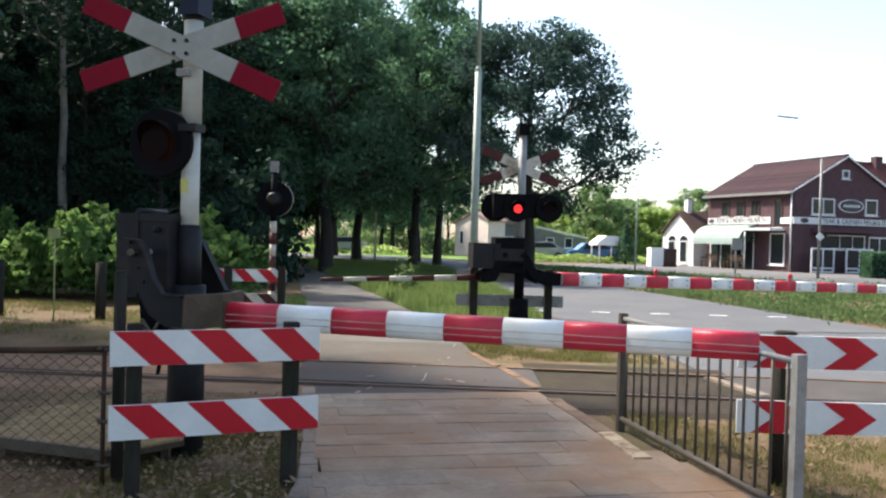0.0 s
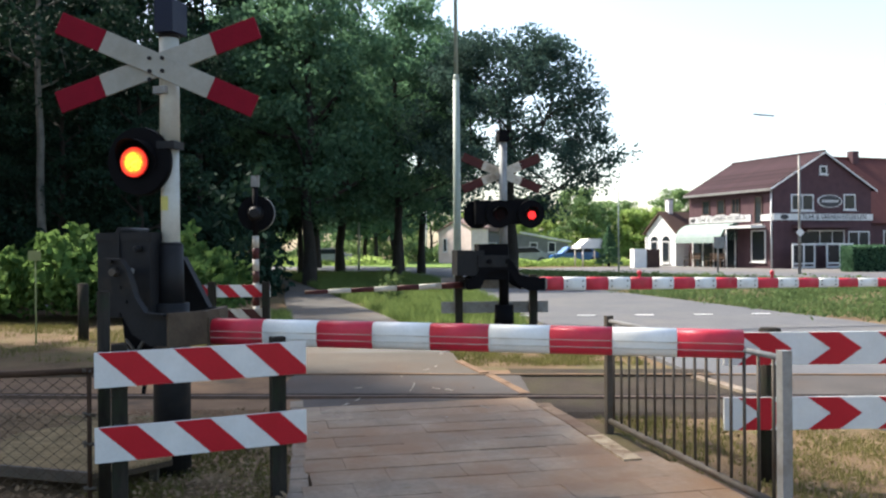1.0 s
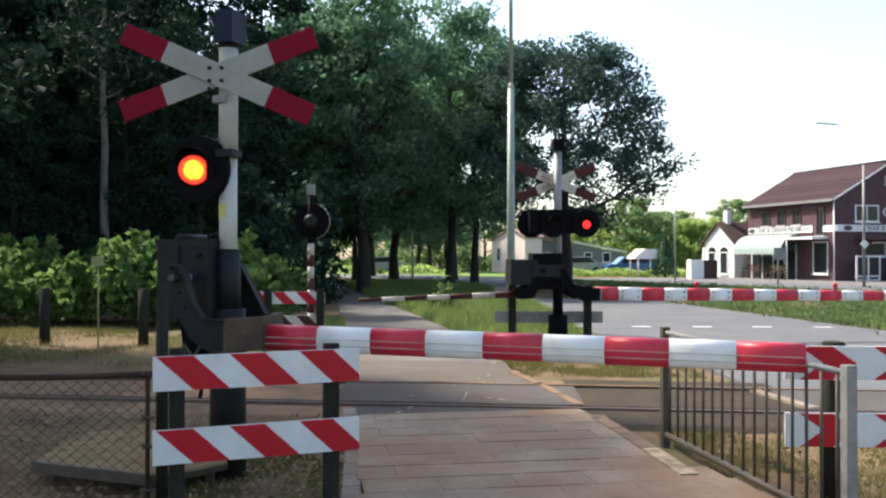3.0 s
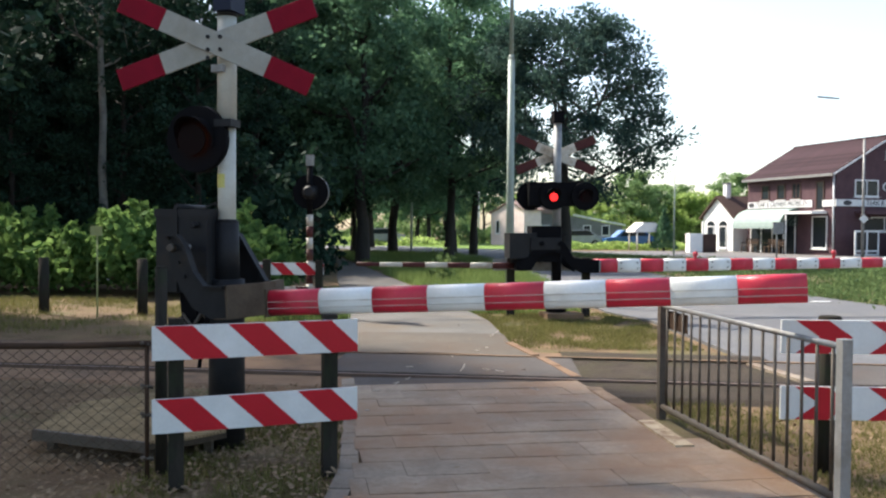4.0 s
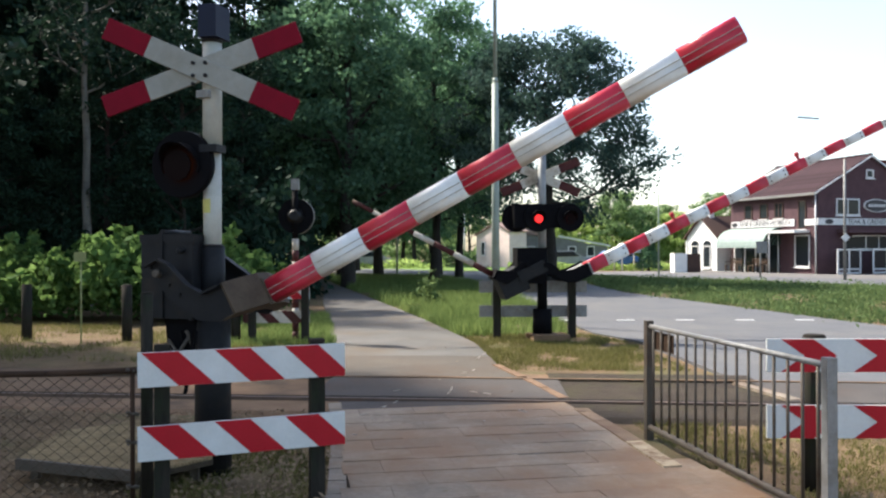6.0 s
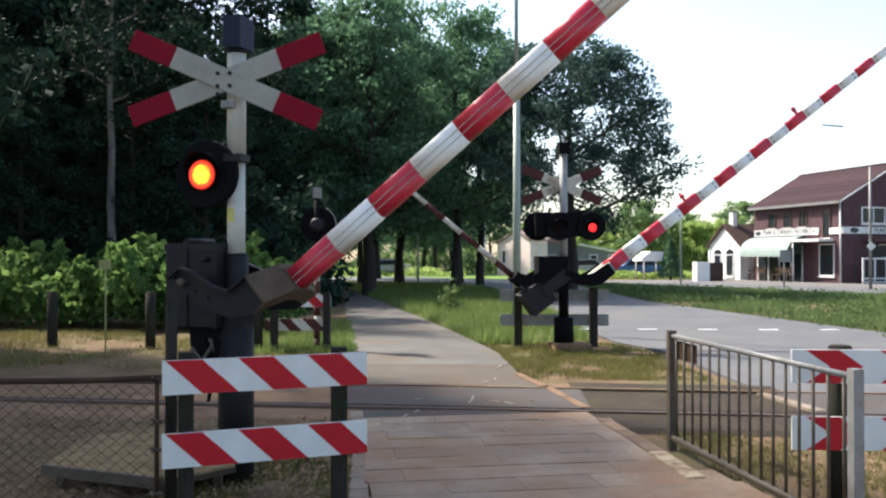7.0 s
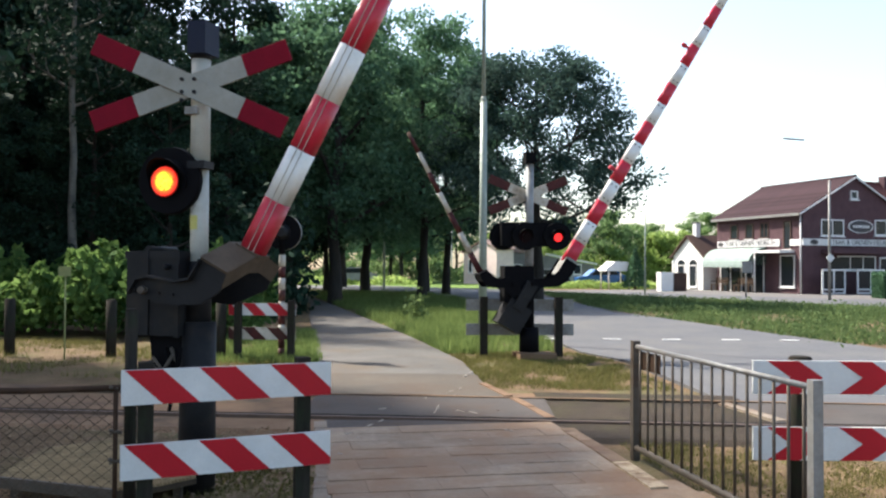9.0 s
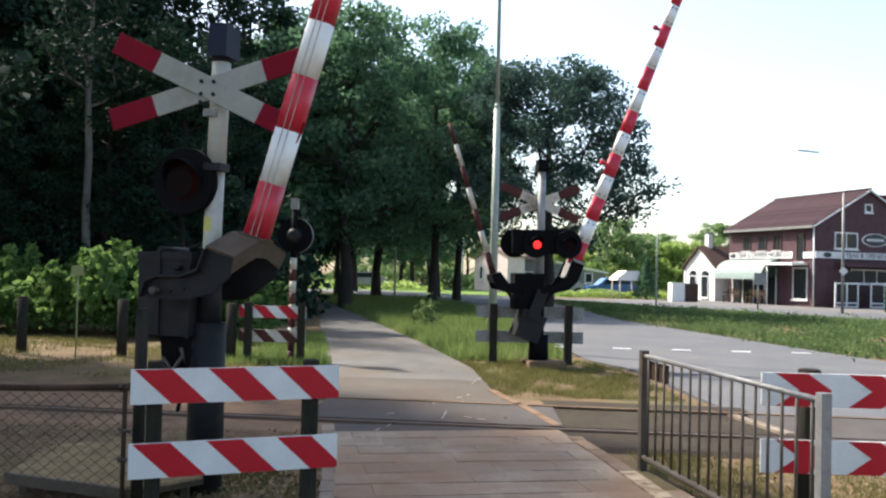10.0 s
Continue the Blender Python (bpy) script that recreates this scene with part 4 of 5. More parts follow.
for px, py in ((-7.75, 14.45), (-5.95, 14.3), (-4.02, 14.0), (-9.8, 14.9)):
    round_post(px, py, 0.95, 0.085, "dark round wooden post before the shrubs")


def grating_step():
    """A low step of metal grating on short legs."""
    t = thing("grating_step", pose(0, 0, 0), "grey metal grating step on short legs behind the fence", "grating")
    outline = [(-3.07, 5.60), (-2.17, 5.32), (-1.96, 5.43), (-1.78, 5.66), (-2.1, 6.4), (-2.75, 6.95), (-3.2, 6.45)]
    bm = slab(B(), outline, pose(0, 0, 0.10), 0.035)
    part("plate", bm, M_WIRE, t, "dark plate under the grating")
    bm = B()
    for i in range(40):
        y = 5.33 + i * 0.042
        xs = []
        for (ax, ay), (bx, by) in zip(outline, outline[1:] + outline[:1]):
            if (ay - y) * (by - y) < 0:
                xs.append(ax + (bx - ax) * (y - ay) / (by - ay))
        if len(xs) == 2:
            x0, x1 = sorted(xs)
            box(bm, ((x0 + x1) / 2, y, 0.143), (x1 - x0 - 0.02, 0.018, 0.016))
    tagged(part("grating", bm, M_GRATE, t, "thin grating bars"), kind="stuff")
    bm2 = B()
    for i in range(44):
        x = -3.2 + i * 0.034
        ys = []
        for (ax, ay), (bx, by) in zip(outline, outline[1:] + outline[:1]):
            if (ax - x) * (bx - x) < 0:
                ys.append(ay + (by - ay) * (x - ax) / (bx - ax))
        if len(ys) == 2:
            y0, y1 = sorted(ys)
            box(bm2, (x, (y0 + y1) / 2, 0.141), (0.013, y1 - y0 - 0.02, 0.012))
    tagged(part("grating", bm2, M_GRATE, t, "thin cross bars of the grating"), kind="stuff")
    part("front_edge", box(B(), (-2.62, 5.445, 0.115), (0.94, 0.03, 0.07), Matrix.Rotation(math.atan2(-0.28, 0.90), 3, 'Z')), M_RUSTY, t, "grey steel edge")
    for x, y in ((-2.98, 5.66), (-2.2, 5.42), (-1.9, 5.66), (-2.6, 6.75), (-3.08, 6.4)):
        part("leg", box(B(), (x, y, 0.05), (0.05, 0.05, 0.10)), M_RUSTY, t)


grating_step()


def small_sign():
    t = thing("small_sign", pose(-6.5, 13.8, 0), "small weathered yellow plate on a thin stake", "sign")
    part("stake", rod(B(), (0, 0, 0), (0, 0, 1.4), 0.015, 0.012, 8), M_SIGN_FADED, t)
    part("plate", soften(box(B(), (0, -0.03, 1.42), (0.2, 0.012, 0.16)), 0.004), M_SIGN_FADED, t, "faded yellow plate")


small_sign()


# ---- trees and shrubs ----
def leaf_mesh(name, centres, size, material, rng, droop=0.3, ratio=0.55):
    """Leaves as small four-cornered blades folded along the middle, turned at random."""
    n = len(centres)
    d = rng.normal(size=(n, 3))
    d[:, 2] -= droop
    d /= np.linalg.norm(d, axis=1)[:, None]
    s = np.cross(d, rng.normal(size=(n, 3)))
    s /= np.linalg.norm(s, axis=1)[:, None]
    L = size * rng.uniform(0.6, 1.3, n)[:, None]
    a = centres - d * L * 0.5
    c = centres + d * L * 0.5
    b = centres + s * L * ratio * 0.5
    e = centres - s * L * ratio * 0.5
    co = np.stack([a, b, c, e], 1).reshape(-1, 3)
    me = bpy.data.meshes.new(name)
    me.vertices.add(4 * n)
    me.vertices.foreach_set("co", co.ravel())
    me.loops.add(4 * n)
    me.loops.foreach_set("vertex_index", np.arange(4 * n))
    me.polygons.add(n)
    me.polygons.foreach_set("loop_start", np.arange(0, 4 * n, 4))
    me.polygons.foreach_set("loop_total", np.full(n, 4))
    me.update()
    me.validate()
    me.materials.append(material)
    return me


def limb_chain(bm, p, d, length, r, depth, rng, tips):
    """A limb that bends, tapers and forks."""
    steps = 3
    q = Vector(p)
    d = Vector(d).normalized()
    for i in range(steps):
        nd = (d + Vector(rng.normal(size=3)) * 0.18 + Vector((0, 0, 0.06))).normalized()
        e = q + nd * (length / steps)
        rod(bm, q, e, r * (1 - 0.25 * i / steps), r * (1 - 0.25 * (i + 1) / steps), 6 if depth < 2 else 8, False)
        q, d = e, nd
        if depth > 0 and i >= 1:
            for k in range(2):
                side = Vector(rng.normal(size=3))
                side.z = abs(side.z) * 0.4
                limb_chain(bm, q, (d * 0.6 + side.normalized()).normalized(), length * 0.62, r * 0.5, depth - 1, rng, tips)
    tips.append(tuple(q))


def tree_parts(height, trunk_r, crown_base, crown_r, leaves, leaf, seed, lean=0.0, clump=0.9):
    """Trunk mesh and leaf positions of a tree with its foot at 0."""
    rng = np.random.RandomState(seed)
    bm = B()
    tips = []
    q = Vector((0, 0, -0.1))
    n = 7
    axis = [q.copy()]
    for i in range(n):
        e = Vector((lean * (i + 1) / n + rng.normal() * 0.06, rng.normal() * 0.06, height * 0.85 * (i + 1) / n))
        rod(bm, q, e, trunk_r * (1 - 0.75 * i / n) * (1.25 if i == 0 else 1), trunk_r * (1 - 0.75 * (i + 1) / n), 10, False)
        q = e
        axis.append(q.copy())
    for k in range(11):
        z = crown_base + (height * 0.85 - crown_base) * (k + 0.3) / 11
        f = (z / (height * 0.85)) * n
        i = min(n - 1, int(f))
        p = axis[i].lerp(axis[i + 1], f - i)
        a = k * 2.4 + rng.uniform(0, 0.8)
        u = (z - crown_base) / (height - crown_base)
        reach = crown_r * (0.95 - 0.55 * u)
        limb_chain(bm, p, (math.cos(a), math.sin(a), 0.25 + 0.5 * u), reach * 0.8, trunk_r * 0.33 * (1 - 0.5 * u), 1, rng, tips)
    tips = np.array(tips)
    cl = []
    nc = max(24, int(leaves / 170))
    for k in range(nc):
        u = rng.uniform(0, 1) ** 0.9
        z = crown_base - 0.4 + (height - crown_base + 0.4) * u
        prof = math.sin(math.pi * min(1, max(0.08, 0.12 + 0.80 * u))) ** 0.6
        a = rng.uniform(0, 2 * math.pi)
        r = crown_r * prof * math.sqrt(rng.uniform(0.25, 1))
        cl.append((lean * u + r * math.cos(a), r * math.sin(a), z))
    cl = np.vstack([np.array(cl), tips])
    idx = rng.randint(0, len(cl), leaves)
    spread = rng.normal(size=(leaves, 3))
    spread *= (rng.uniform(0, 1, leaves) ** 0.5 / np.linalg.norm(spread, axis=1))[:, None] * np.array([clump, clump, clump * 0.6]) * rng.uniform(0.7, 1.15, len(cl))[idx][:, None]
    return bm, cl[idx] + spread, rng


def make_tree(name, at, height, trunk_r, crown_base, crown_r, leaves, leaf, seed, material, label, bark=None, **kw):
    bm, pos, rng = tree_parts(height, trunk_r, crown_base, crown_r, leaves, leaf, seed, **kw)
    t = thing(name, pose(*at), label, "tree")
    part("trunk", bm, bark or M_BARK, t, "dark rough bark")
    c = new("crown", leaf_mesh("crown", pos, leaf, material, rng))
    c.parent = t
    return t


def trees():
    # oaks beyond the far barrier and along the path
    make_tree("oak_tree", (2.9, 37, 0), 10.2, 0.26, 3.3, 4.4, 36000, 0.18, 3, M_LEAF_BLUE, "large dark green oak with open uneven crown", clump=0.86)
    a = make_tree("oak_tree", (-2.2, 41, 0), 13.2, 0.22, 3.3, 3.6, 22000, 0.22, 5, M_LEAF_OAK, "tall dark green oak beside the cycle path")
    b = make_tree("oak_tree", (-5.4, 35, 0), 12.2, 0.27, 3.0, 3.8, 23000, 0.22, 8, M_LEAF_OAK, "tall dark green oak beside the cycle path")
    for x, y, r, m in ((-1.2, 47, 40, a), (-5.7, 48, 150, b), (-8.8, 43, 80, a), (-8.0, 38, 200, b), (-9, 62, 20, b), (-13, 56, 120, a), (-2.6, 52, 10, b), (-8.1, 54, 210, a), (-11, 50, 100, b), (-12, 44, 60, a)):
        copy_thing(m, pose(x, y, 0, 0, 0, r))
    for x, y, r in ((-6.0, 78, 30), (-7.4, 82, 170), (-4.9, 84, 280), (-9.6, 80, 90)):
        copy_thing(b, pose(x, y, 0, 0, 0, r) @ Matrix.Scale(0.8, 4))
    # wood behind the shrubs, its deep shade put into the leaf colour
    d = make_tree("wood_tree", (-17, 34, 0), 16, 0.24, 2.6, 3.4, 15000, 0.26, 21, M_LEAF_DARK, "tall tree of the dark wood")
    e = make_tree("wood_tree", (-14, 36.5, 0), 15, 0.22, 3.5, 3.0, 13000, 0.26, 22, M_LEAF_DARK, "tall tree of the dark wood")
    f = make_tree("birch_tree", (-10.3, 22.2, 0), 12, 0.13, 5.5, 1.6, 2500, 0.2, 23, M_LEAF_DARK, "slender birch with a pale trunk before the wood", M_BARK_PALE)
    rng = np.random.RandomState(4)
    for i in range(44):
        row, k = divmod(i, 11)
        x = -31 + k * 2.3 + rng.uniform(-0.9, 0.9) - row * 0.5
        y = 23.0 + row * 6 + rng.uniform(-1.5, 1.5)
        size = (0.50 if x > -14 or row == 0 else 0.85) + 0.05 * row + rng.uniform(-0.07, 0.07)
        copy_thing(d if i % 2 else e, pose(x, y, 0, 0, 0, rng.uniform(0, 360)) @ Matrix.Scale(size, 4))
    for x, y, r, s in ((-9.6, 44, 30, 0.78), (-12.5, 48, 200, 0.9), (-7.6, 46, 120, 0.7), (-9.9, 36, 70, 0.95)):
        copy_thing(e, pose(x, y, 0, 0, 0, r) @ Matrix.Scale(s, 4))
    # unseen copies of the wood trees, added left of the view to shade the near path
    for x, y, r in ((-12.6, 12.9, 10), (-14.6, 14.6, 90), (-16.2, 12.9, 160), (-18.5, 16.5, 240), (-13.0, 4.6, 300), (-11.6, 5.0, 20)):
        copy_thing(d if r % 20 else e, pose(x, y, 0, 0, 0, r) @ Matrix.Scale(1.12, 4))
    # distant trees, most with sunlight put into their leaf colour
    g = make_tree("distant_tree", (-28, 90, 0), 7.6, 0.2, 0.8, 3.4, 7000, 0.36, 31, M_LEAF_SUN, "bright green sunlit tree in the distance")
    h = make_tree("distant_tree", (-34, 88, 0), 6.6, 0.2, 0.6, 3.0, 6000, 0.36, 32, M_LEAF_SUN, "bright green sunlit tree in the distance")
    k = make_tree("distant_tree", (-40, 95, 0), 8.8, 0.2, 1.0, 3.6, 7000, 0.36, 33, M_LEAF_MID, "dark green tree in the distance")
    for i in range(30):
        x = -75 + i * 4.3 + rng.uniform(-1.5, 1.5)
        y = 96 + rng.uniform(-6, 14) + (8 if -5 < x < 4 else 0)
        copy_thing((g, h, k)[i % 3], pose(x, y, 0, 0, 0, rng.uniform(0, 360)) @ Matrix.Scale(0.78 if x > 2 else 1.0, 4))
    for x, y in ((4.5, 86), (7.5, 84), (10.5, 87), (13, 84), (16, 86), (18.5, 84), (21, 84), (23.5, 88), (26, 86), (31, 90), (36, 84), (-14, 84), (-22, 80)):
        copy_thing((h, g, k)[int(x * 2) % 3], pose(x, y, 0, 0, 0, x * 29) @ Matrix.Scale((0.64 if x < 9 else 0.71) + 0.08 * math.sin(x * 3), 4))
    # conifer beside the white shed
    bm = rod(B(), (0, 0, 0), (0, 0, 2.6), 0.09, 0.02, 8)
    t = thing("conifer", pose(11.5, 60, 0), "small dark green conifer beside the white shed", "tree")
    part("trunk", bm, M_BARK, t)
    n = 2500
    z = rng.uniform(0.2, 2.8, n)
    rad = (2.9 - z) * 0.36 * np.sqrt(rng.uniform(0.3, 1, n))
    an = rng.uniform(0, 6.28, n)
    new("foliage", leaf_mesh("foliage", np.stack([rad * np.cos(an), rad * np.sin(an), z], 1), 0.22, M_LEAF_OAK, rng, 0.6, 0.4)).parent = t


trees()


def undergrowth():
    rng = np.random.RandomState(19)
    n = 22000
    x = rng.uniform(-34, -5.2, n)
    z = rng.uniform(0, 1, n) ** 1.3 * (3.2 + 0.8 * np.sin(x * 0.9))
    y = 24 + rng.uniform(0, 1, n) * 6 - (x + 5) * 0.1
    # same near-black leaf colour, standing for the shade under the trees
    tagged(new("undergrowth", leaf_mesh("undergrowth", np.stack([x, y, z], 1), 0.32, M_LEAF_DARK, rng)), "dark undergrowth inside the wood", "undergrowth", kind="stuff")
    n = 2200
    x = rng.uniform(-20, -3, n)
    # bushes in the leaf colour that carries the sunshine
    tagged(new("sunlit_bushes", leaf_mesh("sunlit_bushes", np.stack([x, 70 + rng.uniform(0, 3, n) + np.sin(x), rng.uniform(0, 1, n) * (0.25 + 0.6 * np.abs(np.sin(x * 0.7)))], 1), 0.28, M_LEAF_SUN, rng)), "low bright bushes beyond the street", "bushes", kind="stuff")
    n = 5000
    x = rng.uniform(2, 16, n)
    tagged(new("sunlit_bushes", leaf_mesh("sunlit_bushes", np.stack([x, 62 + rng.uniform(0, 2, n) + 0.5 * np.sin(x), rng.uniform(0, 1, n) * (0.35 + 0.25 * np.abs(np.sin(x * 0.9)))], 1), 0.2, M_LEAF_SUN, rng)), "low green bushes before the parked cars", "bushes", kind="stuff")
    n = 14000
    x = rng.uniform(-60, 4, n)
    top = 2.2 + 0.8 * np.sin(x * 0.5) + 0.5 * np.sin(x * 1.7)
    tagged(new("far_bushes", leaf_mesh("far_bushes", np.stack([x, 84 + rng.uniform(0, 4, n) + 2 * np.sin(x * 0.3), rng.uniform(0, 1, n) * top], 1), 0.42, M_LEAF_MID, rng)), "green bushes closing the view under the trees", "bushes", kind="stuff")
    n = 8000
    x = rng.uniform(4, 45, n)
    top = 2.4 + 0.9 * np.sin(x * 0.6) + 0.5 * np.sin(x * 1.9)
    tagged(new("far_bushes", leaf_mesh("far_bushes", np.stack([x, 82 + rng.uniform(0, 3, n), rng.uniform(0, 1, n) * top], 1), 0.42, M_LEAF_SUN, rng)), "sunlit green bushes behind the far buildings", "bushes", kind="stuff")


undergrowth()


def hedge():
    """Upright shoots set with broad drooping leaves, thick at the top and bare below."""
    rng = np.random.RandomState(9)
    shoots = 700
    sx = rng.uniform(-16, -4.4, shoots)
    depth = rng.uniform(0, 1, shoots)
    sy = 17.5 - 0.075 * (sx + 6) + depth * 2.4
    top = (1.13 + 0.33 * depth + 0.20 * np.sin(sx * 2.1) + 0.16 * np.sin(sx * 5.3 + 1) - 0.75 * np.clip((sx + 5.6) / 1.4, 0, 1)) * rng.uniform(0.62, 1.28, shoots)
    per = 36
    k = np.repeat(np.arange(shoots), per)
    u = rng.uniform(0, 1, shoots * per) ** 0.48
    spread = 0.05 + 0.26 * (1 - u) ** 0.6
    an = rng.uniform(0, 6.28, shoots * per)
    pts = np.stack([sx[k] + np.cos(an) * spread * rng.uniform(0.3, 1.2, len(k)), sy[k] + np.sin(an) * spread, top[k] * u + 0.04], 1)
    me = leaf_mesh("shrub_leaves", pts, (0.15 + 0.12 * u ** 2)[:, None], M_LEAF_SHRUB, rng, 0.75, 0.62)
    tagged(new("shrubs", me), "bright green dense broad-leaved shrubs before the wood", "shrubs", kind="stuff")


hedge()


def grass():
    rng = np.random.RandomState(2)
    def blades(name, pts, h, material, label, width=0.010, patchy=0.5, patch=1.0):
        x, y = pts[:, 0] / patch, pts[:, 1] / patch
        p = np.sin(x * 1.9 + 1.3 * np.sin(y * 0.8)) * np.sin(y * 1.3 + 1.7 * np.sin(x * 0.7)) + 0.5 * np.sin(x * 5.1 + y * 3.3) * np.sin(y * 4.7 - x * 2.1)
        pts = pts[p + rng.normal(size=len(pts)) * 0.35 > patchy * 2 - 1.2]
        n = len(pts)
        a = rng.uniform(0, 2 * np.pi, n)
        w = np.stack([np.cos(a), np.sin(a), np.zeros(n)], 1) * width
        tip = np.stack([rng.normal(size=n) * 0.35 * h, rng.normal(size=n) * 0.35 * h, h * rng.uniform(0.3, 1.25, n) ** 1.3], 1)
        co = np.stack([pts - w, pts + w, pts + tip], 1).reshape(-1, 3)
        me = bpy.data.meshes.new(name)
        me.from_pydata(co.tolist(), [], np.arange(3 * n).reshape(-1, 3).tolist())
        me.materials.append(material)
        tagged(new(name, me), label, "grass", kind="stuff")
    def between(l, r, n, y0, y1, z=0.0):
        y = rng.uniform(y0, y1, n)
        lx = np.interp(y, [p[1] for p in l], [p[0] for p in l])
        rx = np.interp(y, [p[1] for p in r], [p[0] for p in r])
        f = rng.uniform(0, 1, n)
        keep = rx - lx > 0.05
        return np.stack([lx + (rx - lx) * f, y, np.full(n, z)], 1)[keep]
    blades("verge_grass", between([(-0.42, 15.2), (-1.17, 18.4), (-2.5, 23.5), (-5, 33), (-9, 48)], [(1.6, 15.2), (1.5, 21), (0.7, 33), (-1, 43), (-3, 48)], 80000, 15.2, 48), 0.24, M_GRASS, "long green grass between path and road", 0.011, 0.3, 2.0)
    blades("verge_grass", between([(0.2, 10.9), (-0.05, 13.8), (-0.45, 15.4)], [(2.6, 10.9), (2.4, 14.2), (1.9, 15.4)], 26000, 10.9, 15.4), 0.06, M_DRYGRASS, "short dry grass at the foot of the far barrier", 0.006, 0.38, 0.5)
    blades("verge_grass", between([(7.95, 16.5), (6.95, 20.8), (5.1, 30), (4.4, 42), (4.2, 50)], [(24, 16.5), (19, 31), (15, 35.5), (9, 44), (5, 50)], 140000, 16.5, 50), 0.16, M_VERGE, "uneven green grass and weeds between road and street", 0.012, 0.45, 2.0)
    n = 16000
    seeds = between([(8.0, 16.5), (7.0, 20.8), (5.2, 30), (4.5, 42)], [(20, 16.5), (18, 31), (14, 35.5), (8, 42)], 420, 16.8, 42)
    k = rng.randint(0, len(seeds), n)
    pts = seeds[k] + rng.normal(size=(n, 3)) * np.array([0.35, 0.35, 0.0]) + np.stack([np.zeros(n), np.zeros(n), rng.uniform(0.02, 0.24, n) * (0.4 + (k % 7) / 6)], 1)
    tagged(new("verge_weeds", leaf_mesh("verge_weeds", pts, 0.11, M_VERGE, rng)), "low clumps of broad weeds in the grass", "weeds", kind="stuff")
    blades("verge_grass", between([(-14, 11.5), (-10, 17)], [(-2.4, 11.5), (-3.2, 17)], 26000, 11.6, 17.2), 0.09, M_DRYGRASS, "thin dry grass before the shrubs", 0.007, 0.6, 1.0)
    blades("verge_grass", between([(-4.5, 13.5), (-6, 20)], [(-2.28, 13.5), (-3.55, 20)], 20000, 13.5, 20), 0.13, M_GRASS, "green grass beside the cycle path", 0.010, 0.35, 1.0)
    blades("verge_grass", between([(-2.2, 4.2), (-2.3, 7)], [(-0.85, 4.2), (-1.2, 7)], 16000, 4.4, 7.0), 0.045, M_DRYGRASS, "short dry grass under the boards", 0.0035, 0.55, 0.35)
    blades("verge_grass", between([(1.75, 4.9), (1.3, 7.6)], [(4.0, 4.9), (3.3, 7.6)], 22000, 4.9, 7.6), 0.04, M_DRYGRASS, "short dry grass behind the railing", 0.0035, 0.5, 0.35)


grass()


def clipped_hedge():
    rng = np.random.RandomState(29)
    n = 9000
    u, w, z = rng.uniform(0, 7, n), rng.uniform(0, 0.9, n), rng.uniform(0, 1.3, n)
    side = rng.randint(0, 3, n)
    w = np.where(side == 0, 0.02, w)
    z = np.where(side == 1, 1.3, z)
    u = np.where(side == 2, rng.uniform(0, 1, n) * 0.05, u)
    pts = np.stack([21.2 + u * 0.97 - w * 0.2, 44.8 + u * 0.2 + w, z], 1) + rng.normal(size=(n, 3)) * 0.04
    t = thing("clipped_hedge", pose(0, 0, 0), "neatly clipped dark green hedge before the house", "hedge")
    new("leaves", leaf_mesh("leaves", pts, 0.16, M_LEAF_OAK, rng)).parent = t
    # core in the near-black leaf colour, standing for shade between the leaves
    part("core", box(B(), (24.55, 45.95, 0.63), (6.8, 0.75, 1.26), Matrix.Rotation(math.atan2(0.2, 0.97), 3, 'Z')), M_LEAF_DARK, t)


clipped_hedge()


# ---- houses ----
def window(parent, face, a0, a1, z0, z1, panes=1, name="window", paint=None):
    """A framed window on a wall. face 'x': wall in the plane x = 0 facing -x; 'y': in the plane y = 0 facing -y."""
    def put(bm, c0, c1, lo, hi, d0, d1):
        c, s = ((c0 + c1) / 2, (d0 + d1) / 2, (lo + hi) / 2), (c1 - c0, d1 - d0, hi - lo)
        if face == 'x':
            c, s = (c[1], c[0], c[2]), (s[1], s[0], s[2])
        box(bm, c, s)
    f = 0.075
    bm = B()
    put(bm, a0, a1, z1 - f, z1, -0.06, 0.04)
    put(bm, a0, a0 + f, z0 + f, z1 - f, -0.06, 0.04)
    put(bm, a1 - f, a1, z0 + f, z1 - f, -0.06, 0.04)
    put(bm, a0, a1, z0, z0 + f, -0.06, 0.04)
    for k in range(1, panes):
        m = a0 + (a1 - a0) * k / panes
        put(bm, m - f * 0.4, m + f * 0.4, z0 + f, z1 - f, -0.055, 0.04)
    w = part(name, bm, paint or M_FRAME, parent, "brown painted window frame" if paint else "white painted window frame")
    for k in range(panes):
        bm = B()
        put(bm, a0 + (a1 - a0) * k / panes + 0.02, a0 + (a1 - a0) * (k + 1) / panes - 0.02, z0 + 0.02, z1 - 0.02, -0.02, 0.0)
        part("pane", bm, M_GLASS, w)
    bm = B()
    put(bm, a0 - 0.06, a1 + 0.06, z0 - 0.07, z0 - 0.005, -0.12, 0.02)
    part("sill", bm, M_FRAME, w)
    return w


def lettering(parent, text, size, m, material):
    cu = bpy.data.curves.new("lettering", 'FONT')
    cu.body, cu.size, cu.extrude, cu.align_x, cu.align_y = text, size, 0.008, 'CENTER', 'CENTER'
    tmp = bpy.data.objects.new("lettering", cu)
    scene.collection.objects.link(tmp)
    bpy.context.view_layer.update()
    me = bpy.data.meshes.new_from_object(tmp.evaluated_get(bpy.context.evaluated_depsgraph_get()))
    bpy.data.objects.remove(tmp)
    me.materials.clear()
    me.materials.append(material)
    ob = tagged(new("lettering", me), kind="stuff")
